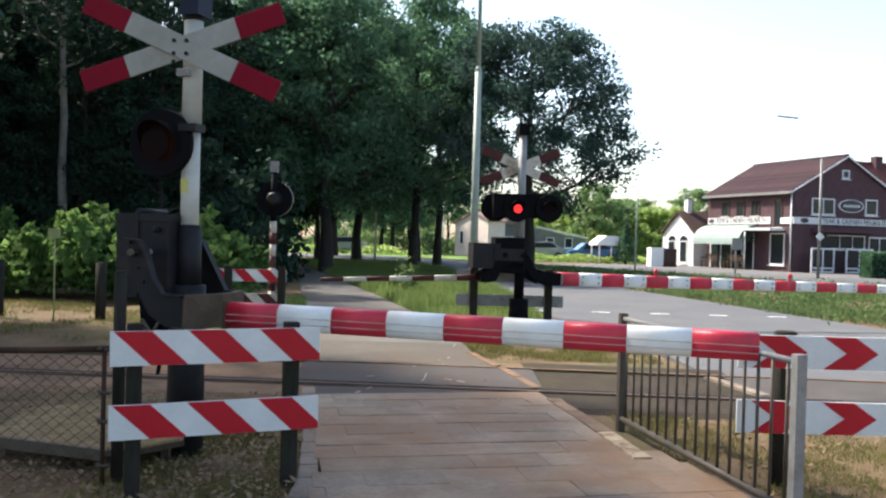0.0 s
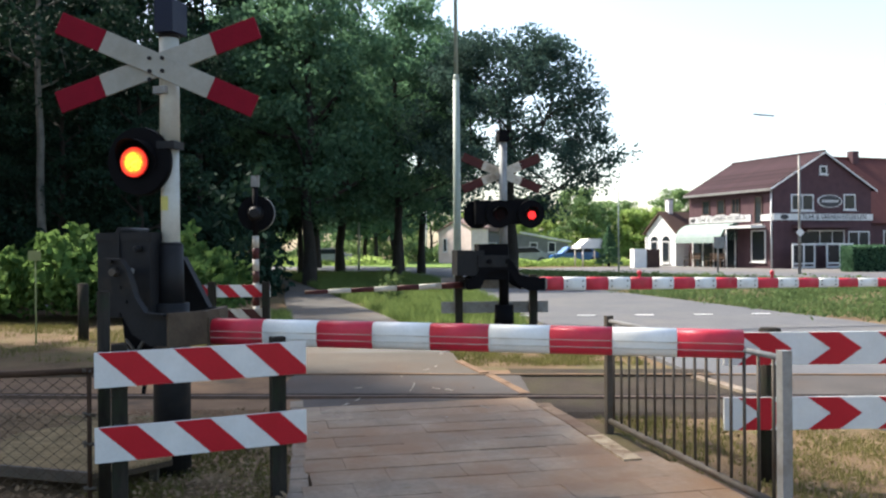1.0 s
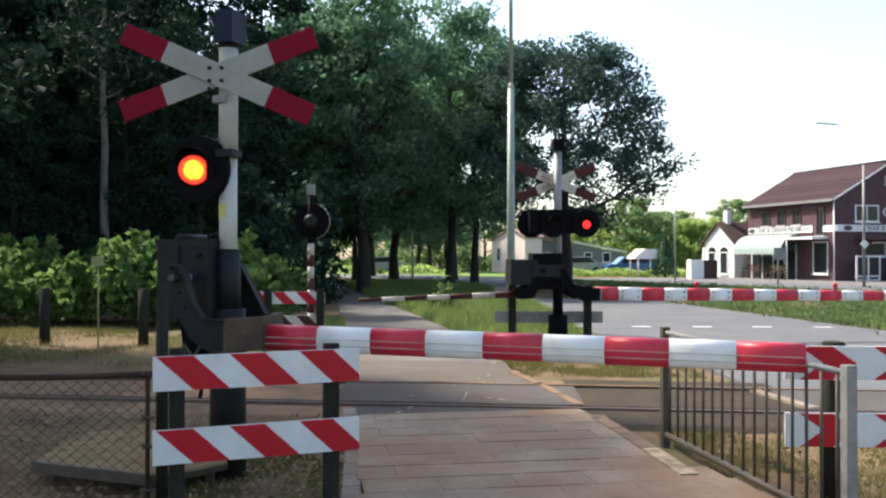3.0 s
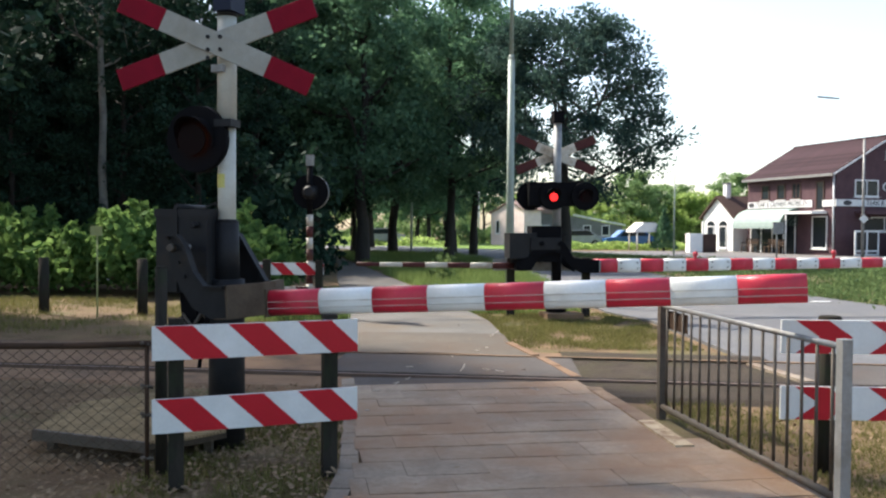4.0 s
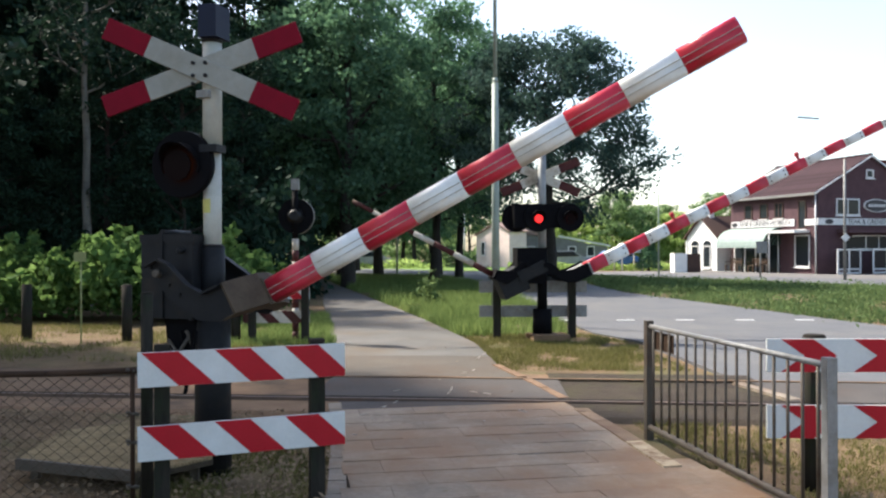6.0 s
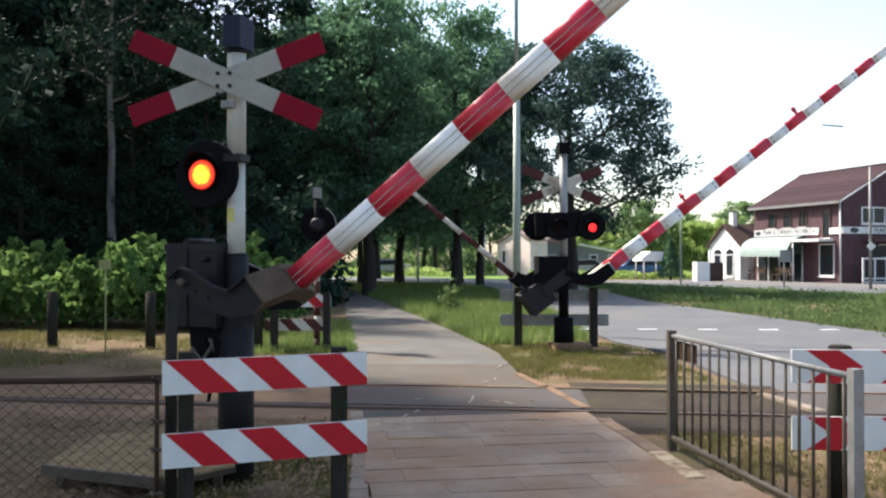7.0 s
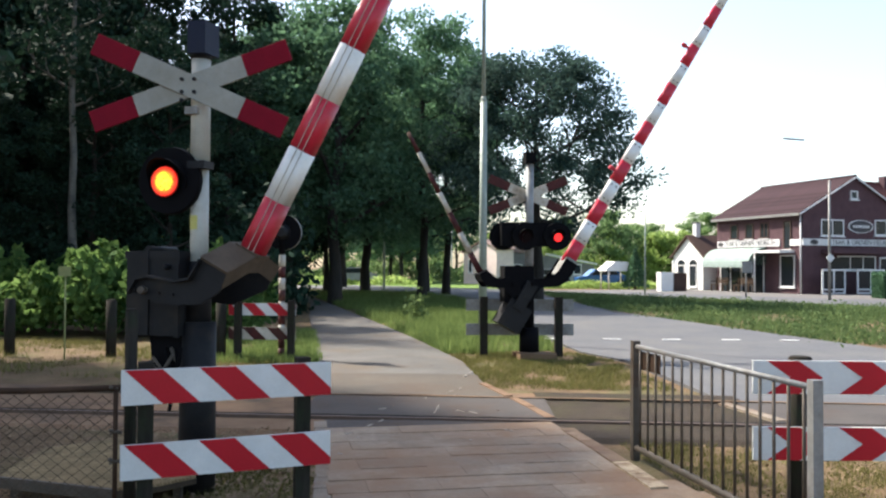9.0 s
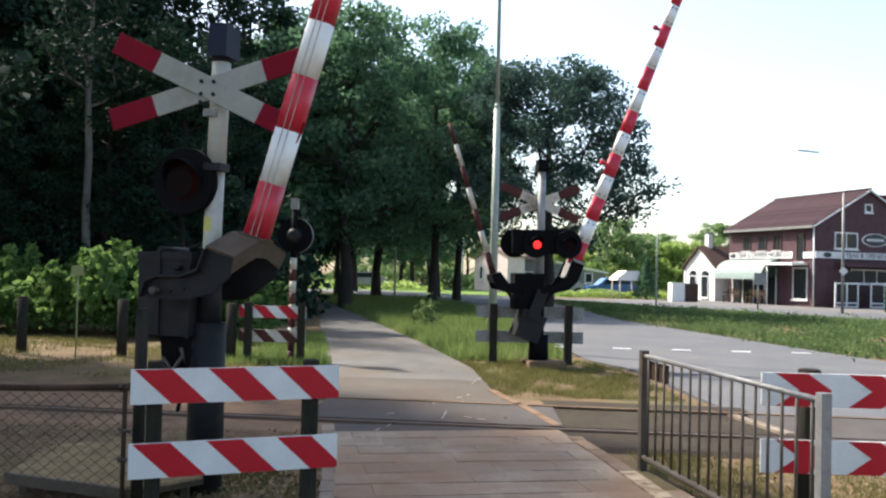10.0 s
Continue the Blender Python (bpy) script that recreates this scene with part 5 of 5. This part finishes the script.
    ob.parent = parent
    ob.matrix_basis = m
    return ob


def tiled_slope(parent, m, length, width, material, rows=16):
    """A roof slope: overlapping courses, each with its own lower edge; x down the slope, y along the eaves."""
    ob = part("roof", box(B(), (0, 0, -0.035), (length, width, 0.05)), material, parent, "tiled roof slope in courses")
    ob.matrix_basis = m
    me = mesh_of("tile_course", box(B(), (0, 0, 0), (length / rows + 0.04, width, 0.045), Matrix.Rotation(radians(4), 3, 'Y')), material)
    for i in range(rows):
        c = new("tile_course", me)
        c.parent = ob
        c.location = (-length / 2 + length * (i + 0.5) / rows, 0, 0.012)
    return ob


def furniture_shop():
    # x along the gable front, y along the shop side away from the viewer
    t = thing("brick_house", pose(19.82, 51.9, 0, 0, 0, 19.95), "two-storey dark red brick shop with tiled roof and white bands", "house")
    W, D, E, R = 7.6, 8.3, 4.95, 7.08
    bm = slab(B(), [(0, -0.2), (W, -0.2), (W, E), (W / 2, R), (0, E)], Matrix(((1, 0, 0, 0), (0, 0, 1, 0), (0, 1, 0, 0), (0, 0, 0, 1))), D)
    part("wall", bm, M_BRICK, t, "dark red brick wall")
    a = math.atan2(R - E, W / 2)
    L = math.hypot(R - E, W / 2) + 0.4
    for s in (0, 1):
        cx = W / 4 - 0.17 if s == 0 else W * 0.75 + 0.17
        deg = math.degrees(a)
        m = pose(cx, D / 2, (E + R) / 2 - 0.03, 0, -deg if s == 0 else deg, 0)
        if s == 0:
            m = m @ pose(0, 0, 0, 0, 0, 180)
        tiled_slope(t, m, L, D + 0.3, M_ROOF)
    part("ridge", rod(B(), (W / 2, -0.15, R + 0.06), (W / 2, D + 0.15, R + 0.06), 0.11, None, 10), M_ROOF, t)
    part("gutter", soften(box(B(), (-0.33, D / 2, E - 0.19), (0.14, D + 0.3, 0.15)), 0.02), M_GALV, t, "grey gutter")
    for s in (0, 1):
        bm = box(B(), (0, 0, 0), (L, 0.05, 0.09))
        ob = part("verge_board", bm, M_FRAME, t, "white verge board")
        ob.matrix_basis = pose(W / 4 - 0.17 if s == 0 else W * 0.75 + 0.17, -0.18, (E + R) / 2 - 0.09, 0, -math.degrees(a) if s == 0 else math.degrees(a), 0)
    part("downpipe", rod(B(), (-0.06, 0.12, 0), (-0.06, 0.12, E - 0.2), 0.05, None, 10), M_FRAME, t, "white downpipe")
    for y0, y1, n in ((6.0, 6.8, 1), (4.45, 5.25, 1), (3.0, 3.8, 2)):
        window(t, 'x', y0, y1, 3.42, 4.42, n, paint=M_ROOF_BROWN)
    window(t, 'x', 0.95, 1.65, 2.7, 4.45, paint=M_ROOF_BROWN)
    window(t, 'x', 0.65, 1.95, 0.4, 2.35, 1)
    for x0, x1, z0, z1, n in ((1.3, 3.0, 3.5, 4.5, 2), (5.35, 6.3, 3.58, 4.55, 1), (3.5, 4.06, 5.75, 6.27, 1), (2.5, 5.4, 1.45, 2.32, 3), (5.7, 7.4, 1.25, 2.25, 2)):
        window(t, 'y', x0, x1, z0, z1, n)
    # bands with lettering
    band = part("sign_band", box(B(), (-0.05, 5.05, 3.12), (0.06, 6.2, 0.42)), M_FRAME, t, "white shop band with dark letters")
    lettering(band, "TEAK & GRENEN MEUBELEN", 0.40, pose(-0.085, 4.75, 3.12, 90, 0, -90), M_SIGN_TEXT)
    band = part("sign_band", box(B(), (W / 2, -0.05, 3.12), (W + 0.1, 0.06, 0.40)), M_FRAME, t, "white shop band with dark letters")
    lettering(band, "TEAK & GRENEN MEUBELEN", 0.40, pose(4.6, -0.085, 3.12, 90, 0, 0), M_SIGN_TEXT)
    part("sign_band", box(B(), (-0.05, 0.52, 3.10), (0.06, 1.0, 0.38)), M_FRAME, t, "white band beside the corner")
    for c, m in (((-0.085, 7.75, 3.12), pose(0, 0, 0, 0, 0, -90)), ((0.75, -0.085, 3.12), Matrix())):
        bm = B()
        rod(bm, (0, 0, 0), (0, -0.012, 0), 0.19, None, 16)
        ob = part("emblem", bm, M_SIGN_TEXT, t, "dark oval emblem")
        ob.matrix_basis = Matrix.Translation(c) @ m @ Matrix.Diagonal((1.6, 1, 0.8, 1))
    # oval sign on the gable
    for r, d, mat, lab in ((1.0, 0.05, M_FRAME, "white rim of the oval sign"), (0.9, 0.065, M_SIGN_TEXT, "dark oval sign face")):
        ob = part("oval_sign", rod(B(), (0, 0, 0), (0, -d, 0), r, None, 36), mat, t, lab)
        ob.matrix_basis = Matrix.Translation((4.27, -0.002, 4.1)) @ Matrix.Diagonal((0.96, 1, 0.40, 1))
    for i in range(7):
        part("sign_bar", box(B(), (3.72 + i * 0.185, -0.075, 4.1), (0.12, 0.02, 0.16)), M_FRAME, t, "pale unreadable sign bar")
    # awning along the shop side
    bm = B()
    n = 8
    prof = [(-1.35 * math.sin(math.pi / 2 * i / n), 1.75 + 1.1 * math.cos(math.pi / 2 * i / n)) for i in range(n + 1)]
    lo = [(x + 0.02, z - 0.03) for x, z in prof]
    ring = prof + [(-1.35, 1.58), (-1.33, 1.58)] + lo[::-1]
    m = Matrix(((1, 0, 0, 0), (0, 0, 1, 3.25), (0, 1, 0, 0), (0, 0, 0, 1)))
    slab(bm, ring, m, 4.8)
    part("awning", bm, M_AWNING, t, "pale mint shop awning")
    for i in range(6):
        f0, f1 = 1 - i * 0.165, 1 - i * 0.165 - 0.08
        bm = B()
        pts = [(-1.33 * f0 * math.sin(math.pi / 2 * k / 8), 1.75 + 1.08 * f0 * math.cos(math.pi / 2 * k / 8)) for k in range(9)]
        qts = [(-1.33 * f1 * math.sin(math.pi / 2 * k / 8), 1.75 + 1.08 * f1 * math.cos(math.pi / 2 * k / 8)) for k in range(9)]
        slab(bm, pts + qts[::-1], Matrix(((1, 0, 0, 0), (0, 0, 1, 3.22), (0, 1, 0, 0), (0, 0, 0, 1))), 0.025)
        part("awning_hoop", bm, M_AWNING_DARK, t, "dark green hoop of the awning end")
    part("shop_front", box(B(), (-0.03, 5.6, 1.15), (0.05, 4.5, 2.3)), M_GLASS, t, "dark shop window under the awning")
    for y in (3.4, 4.5, 5.6, 6.7, 7.8):
        part("shop_mullion", box(B(), (-0.07, y, 1.15), (0.05, 0.09, 2.3)), M_FRAME, t)
    part("canopy", soften(box(B(), (-0.55, 1.95, 2.56), (1.1, 2.5, 0.16)), 0.01), M_FRAME, t, "small white flat canopy")
    part("canopy_post", rod(B(), (-1.0, 3.1, 0), (-1.0, 3.1, 2.5), 0.05, None, 10), M_FRAME, t)
    part("front_canopy", soften(box(B(), (3.5, -0.5, 2.55), (4.3, 1.0, 0.22)), 0.01), M_BRICK, t)
    # white screens before the gable
    for x0, x1 in ((0.3, 2.0), (2.85, 4.9)):
        sc = part("white_screen", box(B(), ((x0 + x1) / 2, -1.2, 0.1), (x1 - x0, 0.06, 0.1)), M_FRAME, t, "white framed glass screen")
        for x in (x0 + 0.05, (x0 + x1) / 2, x1 - 0.05):
            part("screen_bar", box(B(), (x, -1.2, 0.8), (0.1, 0.06, 1.4)), M_FRAME, sc)
        part("screen_bar", box(B(), ((x0 + x1) / 2, -1.2, 1.46), (x1 - x0, 0.07, 0.1)), M_FRAME, sc)
        part("screen_bar", box(B(), ((x0 + x1) / 2, -1.2, 0.32), (x1 - x0, 0.07, 0.09)), M_FRAME, sc)
        part("pane", box(B(), ((x0 + x1) / 2, -1.2, 0.9), (x1 - x0 - 0.1, 0.02, 1.1)), M_GLASS, sc)
    part("door", box(B(), (2.4, -0.04, 1.1), (0.8, 0.06, 2.2)), M_GLASS, t, "dark glazed door")
    return t


furniture_shop()


def white_cottage():
    # gable end in the plane x = 0
    t = thing("white_cottage", pose(16.2, 60.2, 0, 0, 0, 19.95), "small white rendered cottage with a brown tiled roof", "house")
    Wd, D, E, R = 3.6, 4.2, 2.4, 3.75
    bm = slab(B(), [(0, -0.1), (Wd, -0.1), (Wd, E), (Wd / 2, R), (0, E)], Matrix(((0, 0, 1, 0), (1, 0, 0, 0), (0, 1, 0, 0), (0, 0, 0, 1))), D)
    part("wall", bm, M_RENDER_WHITE, t, "white rendered wall")
    a = math.degrees(math.atan2(R - E, Wd / 2))
    L = math.hypot(R - E, Wd / 2) + 0.35
    for s in (0, 1):
        m = pose(D / 2, Wd / 4 - 0.14 if s == 0 else Wd * 0.75 + 0.14, (E + R) / 2 - 0.03, a if s == 0 else -a, 0, 0) @ pose(0, 0, 0, 0, 0, -90 if s == 0 else 90)
        tiled_slope(t, m, L, D + 0.4, M_ROOF_BROWN, 8)
    for y0 in (0.7, 2.15):
        w = window(t, 'x', y0, y0 + 0.92, 0.2, 1.75)
        bm = slab(B(), [(y0 + 0.46 + 0.46 * math.cos(math.pi * k / 10), 1.75 + 0.36 * math.sin(math.pi * k / 10)) for k in range(11)], Matrix(((0, 0, -1, 0), (1, 0, 0, 0), (0, 1, 0, 0), (0, 0, 0, 1))), 0.04)
        part("arch", bm, M_GLASS, w, "dark arched window head")
    for y in (0.0, Wd):
        part("quoin", box(B(), (-0.02, y, 1.0), (0.12, 0.16, 2.2)), M_RENDER_WHITE, t)
    ch = part("chimney", soften(box(B(), (0.7, Wd / 2, 4.1), (0.36, 0.40, 1.2)), 0.02), M_RENDER_WHITE, t, "white rendered chimney")
    part("chimney_cap", box(B(), (0.7, Wd / 2, 4.74), (0.44, 0.48, 0.08)), M_GREYWALL, ch)
    return t


white_cottage()


def red_roof_house():
    t = thing("red_roof_house", pose(27.0, 55.4, 0, 0, 0, 19.95), "neighbouring brick house with an orange-red tiled roof", "house")
    bm = slab(B(), [(0, -0.2), (8, -0.2), (8, 3.0), (4, 7.3), (0, 3.0)], Matrix(((0, 0, 1, 0), (1, 0, 0, 0), (0, 1, 0, 0), (0, 0, 0, 1))), 9)
    part("wall", bm, M_BRICK, t)
    a = math.degrees(math.atan2(4.3, 4))
    L = math.hypot(4.3, 4) + 0.5
    for s in (0, 1):
        m = pose(4.5, 1.9 if s == 0 else 6.1, 5.1, a if s == 0 else -a, 0, 0) @ pose(0, 0, 0, 0, 0, -90 if s == 0 else 90)
        tiled_slope(t, m, L, 9.3, M_ROOF_ORANGE, 18)
    part("chimney", soften(box(B(), (2.9, 3.8, 7.4), (0.55, 0.5, 0.9)), 0.02), M_BRICK, t, "brick chimney")
    window(t, 'y', 1.5, 3.0, 1.0, 2.3, 2)


red_roof_house()


def terrace_bench(x, y, rz):
    t = thing("garden_bench", pose(x, y, 0, 0, 0, rz), "brown wooden garden bench under the shop awning", "bench", "benches before the shop")
    for k in range(3):
        part("seat_slat", box(B(), (0, -0.15 + 0.15 * k, 0.45), (1.3, 0.12, 0.04)), M_BROWN_WOOD, t)
        part("back_slat", box(B(), (0, 0.24, 0.60 + 0.13 * k), (1.3, 0.03, 0.10)), M_BROWN_WOOD, t)
    for sx in (-0.58, 0.58):
        part("leg", box(B(), (sx, -0.18, 0.22), (0.07, 0.07, 0.44)), M_BROWN_WOOD, t)
        part("leg", box(B(), (sx, 0.22, 0.47), (0.07, 0.07, 0.94)), M_BROWN_WOOD, t)
        part("armrest", box(B(), (sx, 0.02, 0.66), (0.07, 0.5, 0.05)), M_BROWN_WOOD, t)


for bx, by, br in ((16.55, 57.6, -70), (17.35, 55.2, -60)):
    terrace_bench(bx, by, br)


def far_buildings():
    t = thing("pale_building", pose(-0.4, 77.5, 0, 0, 0, -56), "pale pinkish brick building beyond the street", "building")
    part("wall", slab(B(), [(0, 0), (5.0, 0), (5.0, 3.0), (3.0, 3.75), (0, 2.75)], Matrix(((1, 0, 0, 0), (0, 0, 1, 0), (0, 1, 0, 0), (0, 0, 0, 1))), 1.8), M_PINK, t)
    part("roof", slab(B(), [(-0.15, 2.74), (3.0, 3.80), (5.15, 2.98), (5.15, 3.10), (3.0, 3.92), (-0.15, 2.86)], Matrix(((1, 0, 0, 0), (0, 0, 1, -0.15), (0, 1, 0, 0), (0, 0, 0, 1))), 2.1), M_ROOF_PALE, t, "pale tiled roof")
    for x in (0.8, 2.6):
        window(t, 'y', x, x + 0.6, 1.0, 2.2)
    t = thing("long_building", pose(3.0, 76, 0, 0, 0, 0), "long low grey building with a sloping roof", "building")
    part("wall", slab(B(), [(0, 0), (8, 0), (8, 1.7), (3.5, 2.6), (0, 2.9)], Matrix(((1, 0, 0, 0), (0, 0, 1, 0), (0, 1, 0, 0), (0, 0, 0, 1))), 6), M_GREYWALL, t)
    part("roof", slab(B(), [(-0.2, 2.92), (3.5, 2.62), (3.0, 3.6), (0.6, 3.7)], Matrix(((1, 0, 0, 0), (0, 0, 1, -0.2), (0, 1, 0, 0), (0, 0, 0, 1))), 6.4), M_ROOF_PALE, t, "pale brown roof")
    part("white_fascia", box(B(), (6.0, -0.1, 2.25), (4.6, 0.1, 0.14), Matrix.Rotation(radians(11), 3, 'Y')), M_FRAME, t)
    for x in (1.0, 2.6, 4.6, 6.2):
        window(t, 'y', x, x + 0.7, 0.9, 1.8)
    t = thing("white_shed", pose(12.2, 56, 0, 0, 0, 10), "plain white garden shed", "shed")
    part("wall", box(B(), (0.62, 0.4, 0.62), (0.85, 0.7, 1.24)), M_RENDER_WHITE, t)
    part("side_fence", box(B(), (1.5, 0.3, 0.6), (1.1, 0.08, 1.2)), M_ROOF_BROWN, t, "brown wooden screen")
    t = thing("party_tent", pose(9.7, 60, 0, 0, 0, 8), "white tent with a pitched roof", "tent")
    part("tent_roof", slab(B(), [(-0.2, 1.28), (1.7, 1.28), (1.7, 1.42), (1.30, 1.95), (0.45, 1.95), (-0.2, 1.42)], Matrix(((1, 0, 0, 0), (0, 0, 1, 0), (0, 1, 0, 0), (0, 0, 0, 1))), 2), M_RENDER_WHITE, t)
    for x in (0.0, 1.45):
        for y in (0.05, 1.9):
            part("tent_pole", rod(B(), (x, y, 0), (x, y, 1.32), 0.05, None, 8), M_FRAME, t)


far_buildings()


def car(x, y, rz, paint, label):
    t = thing("parked_car", pose(x, y, 0.02, 0, 0, rz), label, "car")
    prof = [(-2.0, 0.35), (-2.05, 0.75), (-1.3, 0.88), (-0.75, 1.38), (0.75, 1.42), (1.5, 0.95), (2.05, 0.85), (2.05, 0.35)]
    part("body", soften(slab(B(), prof, Matrix(((1, 0, 0, 0), (0, 0, 1, -0.8), (0, 1, 0, 0), (0, 0, 0, 1))), 1.6), 0.06, 2), paint, t)
    part("side_glass", slab(B(), [(-1.05, 0.92), (-0.68, 1.3), (0.7, 1.34), (1.2, 0.97)], Matrix(((1, 0, 0, 0), (0, 0, 1, -0.815), (0, 1, 0, 0), (0, 0, 0, 1))), 1.63), M_GLASS, t)
    for wx in (-1.25, 1.25):
        for wy in (-0.72, 0.72):
            w = part("wheel", rod(B(), (wx, wy - 0.1, 0.3), (wx, wy + 0.1, 0.3), 0.31, None, 18), M_TYRE, t)
            part("rim", rod(B(), (wx, wy - 0.112, 0.3), (wx, wy + 0.112, 0.3), 0.18, None, 12), M_GALV, w)


car(10.2, 66.5, 8, M_CAR_BLUE, "blue parked car beyond the green verge")
car(6.3, 67.5, 5, M_CAR_GREY, "silver parked car beyond the green verge")
car(-9.5, 71.5, 0, M_CAR_GREY, "silver parked car under the trees")


def poles():
    def pole(x, y, h, r, material, label):
        t = thing("street_pole", pose(x, y, 0), label, "pole")
        part("shaft", rod(B(), (0, 0, 0), (0, 0, h), r, r * 0.7, 10), material, t)
        return t
    t = pole(17.3, 42, 5.8, 0.075, M_GALV, "slim pale pole with a small diamond sign")
    ob = part("diamond_sign", soften(box(B(), (0, 0, 0), (0.30, 0.03, 0.30)), 0.01), M_FRAME, t, "white diamond sign")
    ob.matrix_basis = pose(0, -0.09, 2.05, 0, 45, 0)
    t = pole(14.6, 46, 1.9, 0.05, M_GALV, "short grey post with a sign panel")
    part("sign_panel", soften(box(B(), (0.05, -0.06, 1.6), (0.55, 0.04, 0.62)), 0.01), M_GALV, t, "grey sign panel")
    pole(10.0, 49.3, 4.6, 0.05, M_GREEN_POLE, "slim grey-green pole beside the street")
    pole(-5.35, 55, 6.0, 0.075, M_GREEN_POLE, "slim grey pole under the trees")
    pole(-1.7, 88, 5.5, 0.09, M_FRAME, "pale pole in the distance")
    # lantern hung from a wire over the road
    t = thing("hanging_lantern", pose(15.6, 42, 0), "street lantern hung from a thin wire", "street lantern")
    part("lantern", soften(box(B(), (0, 0, 7.75), (1.0, 0.16, 0.05), Matrix.Rotation(radians(5), 3, 'Y')), 0.012), M_GALV, t)
    part("span_wire", rod(rod(B(), (-12.8, -5, 9.0), (0, 0, 7.82), 0.004, None, 4), (0, 0, 7.82), (24, 4, 10.0), 0.004, None, 4), M_BLACK, t)
    part("wire_pole", rod(B(), (24, 4, 0), (24, 4, 10.1), 0.1, 0.07, 10), M_GALV, t)
    # small weed in the verge
    rng = np.random.RandomState(41)
    t = thing("weed_plant", pose(-1.35, 22.5, 0), "single tall weed in the grass verge", "plant")
    part("stem", rod(B(), (0, 0, 0), (0.05, 0, 0.7), 0.012, 0.006, 6), M_GRASS, t)
    n = 160
    new("leaves", leaf_mesh("leaves", rng.normal(size=(n, 3)) * np.array([0.16, 0.16, 0.22]) + np.array([0.03, 0, 0.45]), 0.16, M_VERGE, rng)).parent = t


poles()


# ---- what moves ----
BOOM = [(0.0, -0.5), (3.45, -0.5), (3.8, 1.4), (4.1, 4.2), (4.5, 8.8), (5.0, 14.8), (5.2, 17.4), (6.5, 33.4), (7.0, 39.4), (7.5, 45.4), (8.0, 50.9), (8.5, 56.6), (9.0, 62.2), (9.5, 67.8), (10.0, 73.3)]
ROAD_BOOM = [(0.0, -0.7), (3.6, -0.7), (4.0, 0.7), (4.5, 7.2), (5.0, 12.9), (5.2, 15.2), (6.5, 31.0), (7.0, 37.0), (7.5, 42.9), (8.0, 48.2), (8.5, 53.5), (9.0, 58.7), (9.5, 64.0), (10.0, 69.2)]
PATH_BOOM = [(0.0, -1.8), (3.6, -1.8), (4.0, 0.5), (4.5, 8.0), (5.0, 15.0), (5.2, 17.5), (6.5, 33.6), (7.5, 45.3), (9.0, 62.0), (10.0, 72.3)]
NEAR_ON = [(0.15, 0.45), (0.83, 1.06), (1.45, 1.75), (2.15, 2.45), (2.8, 3.1), (3.5, 3.77), (4.15, 4.45), (4.85, 5.15), (5.52, 5.82), (6.2, 6.46), (6.85, 7.15), (7.55, 7.85), (8.25, 8.55), (8.87, 9.15), (9.55, 9.85)]
FAR_ON = [(0.35, 0.55), (0.95, 1.25), (1.65, 1.88), (2.26, 2.55), (2.95, 3.2), (3.6, 3.85), (4.25, 4.55), (4.95, 5.2), (5.6, 5.85), (6.25, 6.55), (6.95, 7.18), (7.56, 7.95), (8.35, 8.55), (8.88, 9.15), (9.56, 9.92)]


def flash_rows(ob, on, invert=False):
    """Half turns of a lamp, 60 degrees a frame."""
    x, y, z = ob.location
    rest, lit = (0, 180) if invert else (180, 0)
    rows = [(0.0, rest)]
    angle = rest
    for a, b in on:
        for t in (a, b):
            for k in range(4):
                rows.append((t + (k - 1.5) / 30, angle + 60 * k))
            angle += 180
    rows.append((10.0, angle))
    return [(t, pose(x, y, z, 0, 0, a)) for t, a in rows]


def motions():
    m = MOVING
    walk(m["near_boom"], [(t, pose(-0.19, 0, 1.37, 0, -a, 0)) for t, a in BOOM])
    walk(m["far_boom_road"], [(t, pose(0, 0, 1.26, 0, -a, 0)) for t, a in ROAD_BOOM])
    walk(m["far_boom_path"], [(t, pose(-0.32, 0, 1.26, 0, a, 0)) for t, a in PATH_BOOM])
    # the mast gives when the boom comes up to its stop
    walk(m["near_mast"], [(0.0, pose(0, 0, 1.34)), (9.5, pose(0, 0, 1.34)), (10.0, pose(0, 0, 1.34, 0, 1.4, 0))])
    walk(m["near_lamp"], flash_rows(m["near_lamp"], NEAR_ON))
    walk(m["far_lamp_b"], flash_rows(m["far_lamp_b"], FAR_ON))
    walk(m["far_lamp_a"], flash_rows(m["far_lamp_a"], FAR_ON, True))


motions()
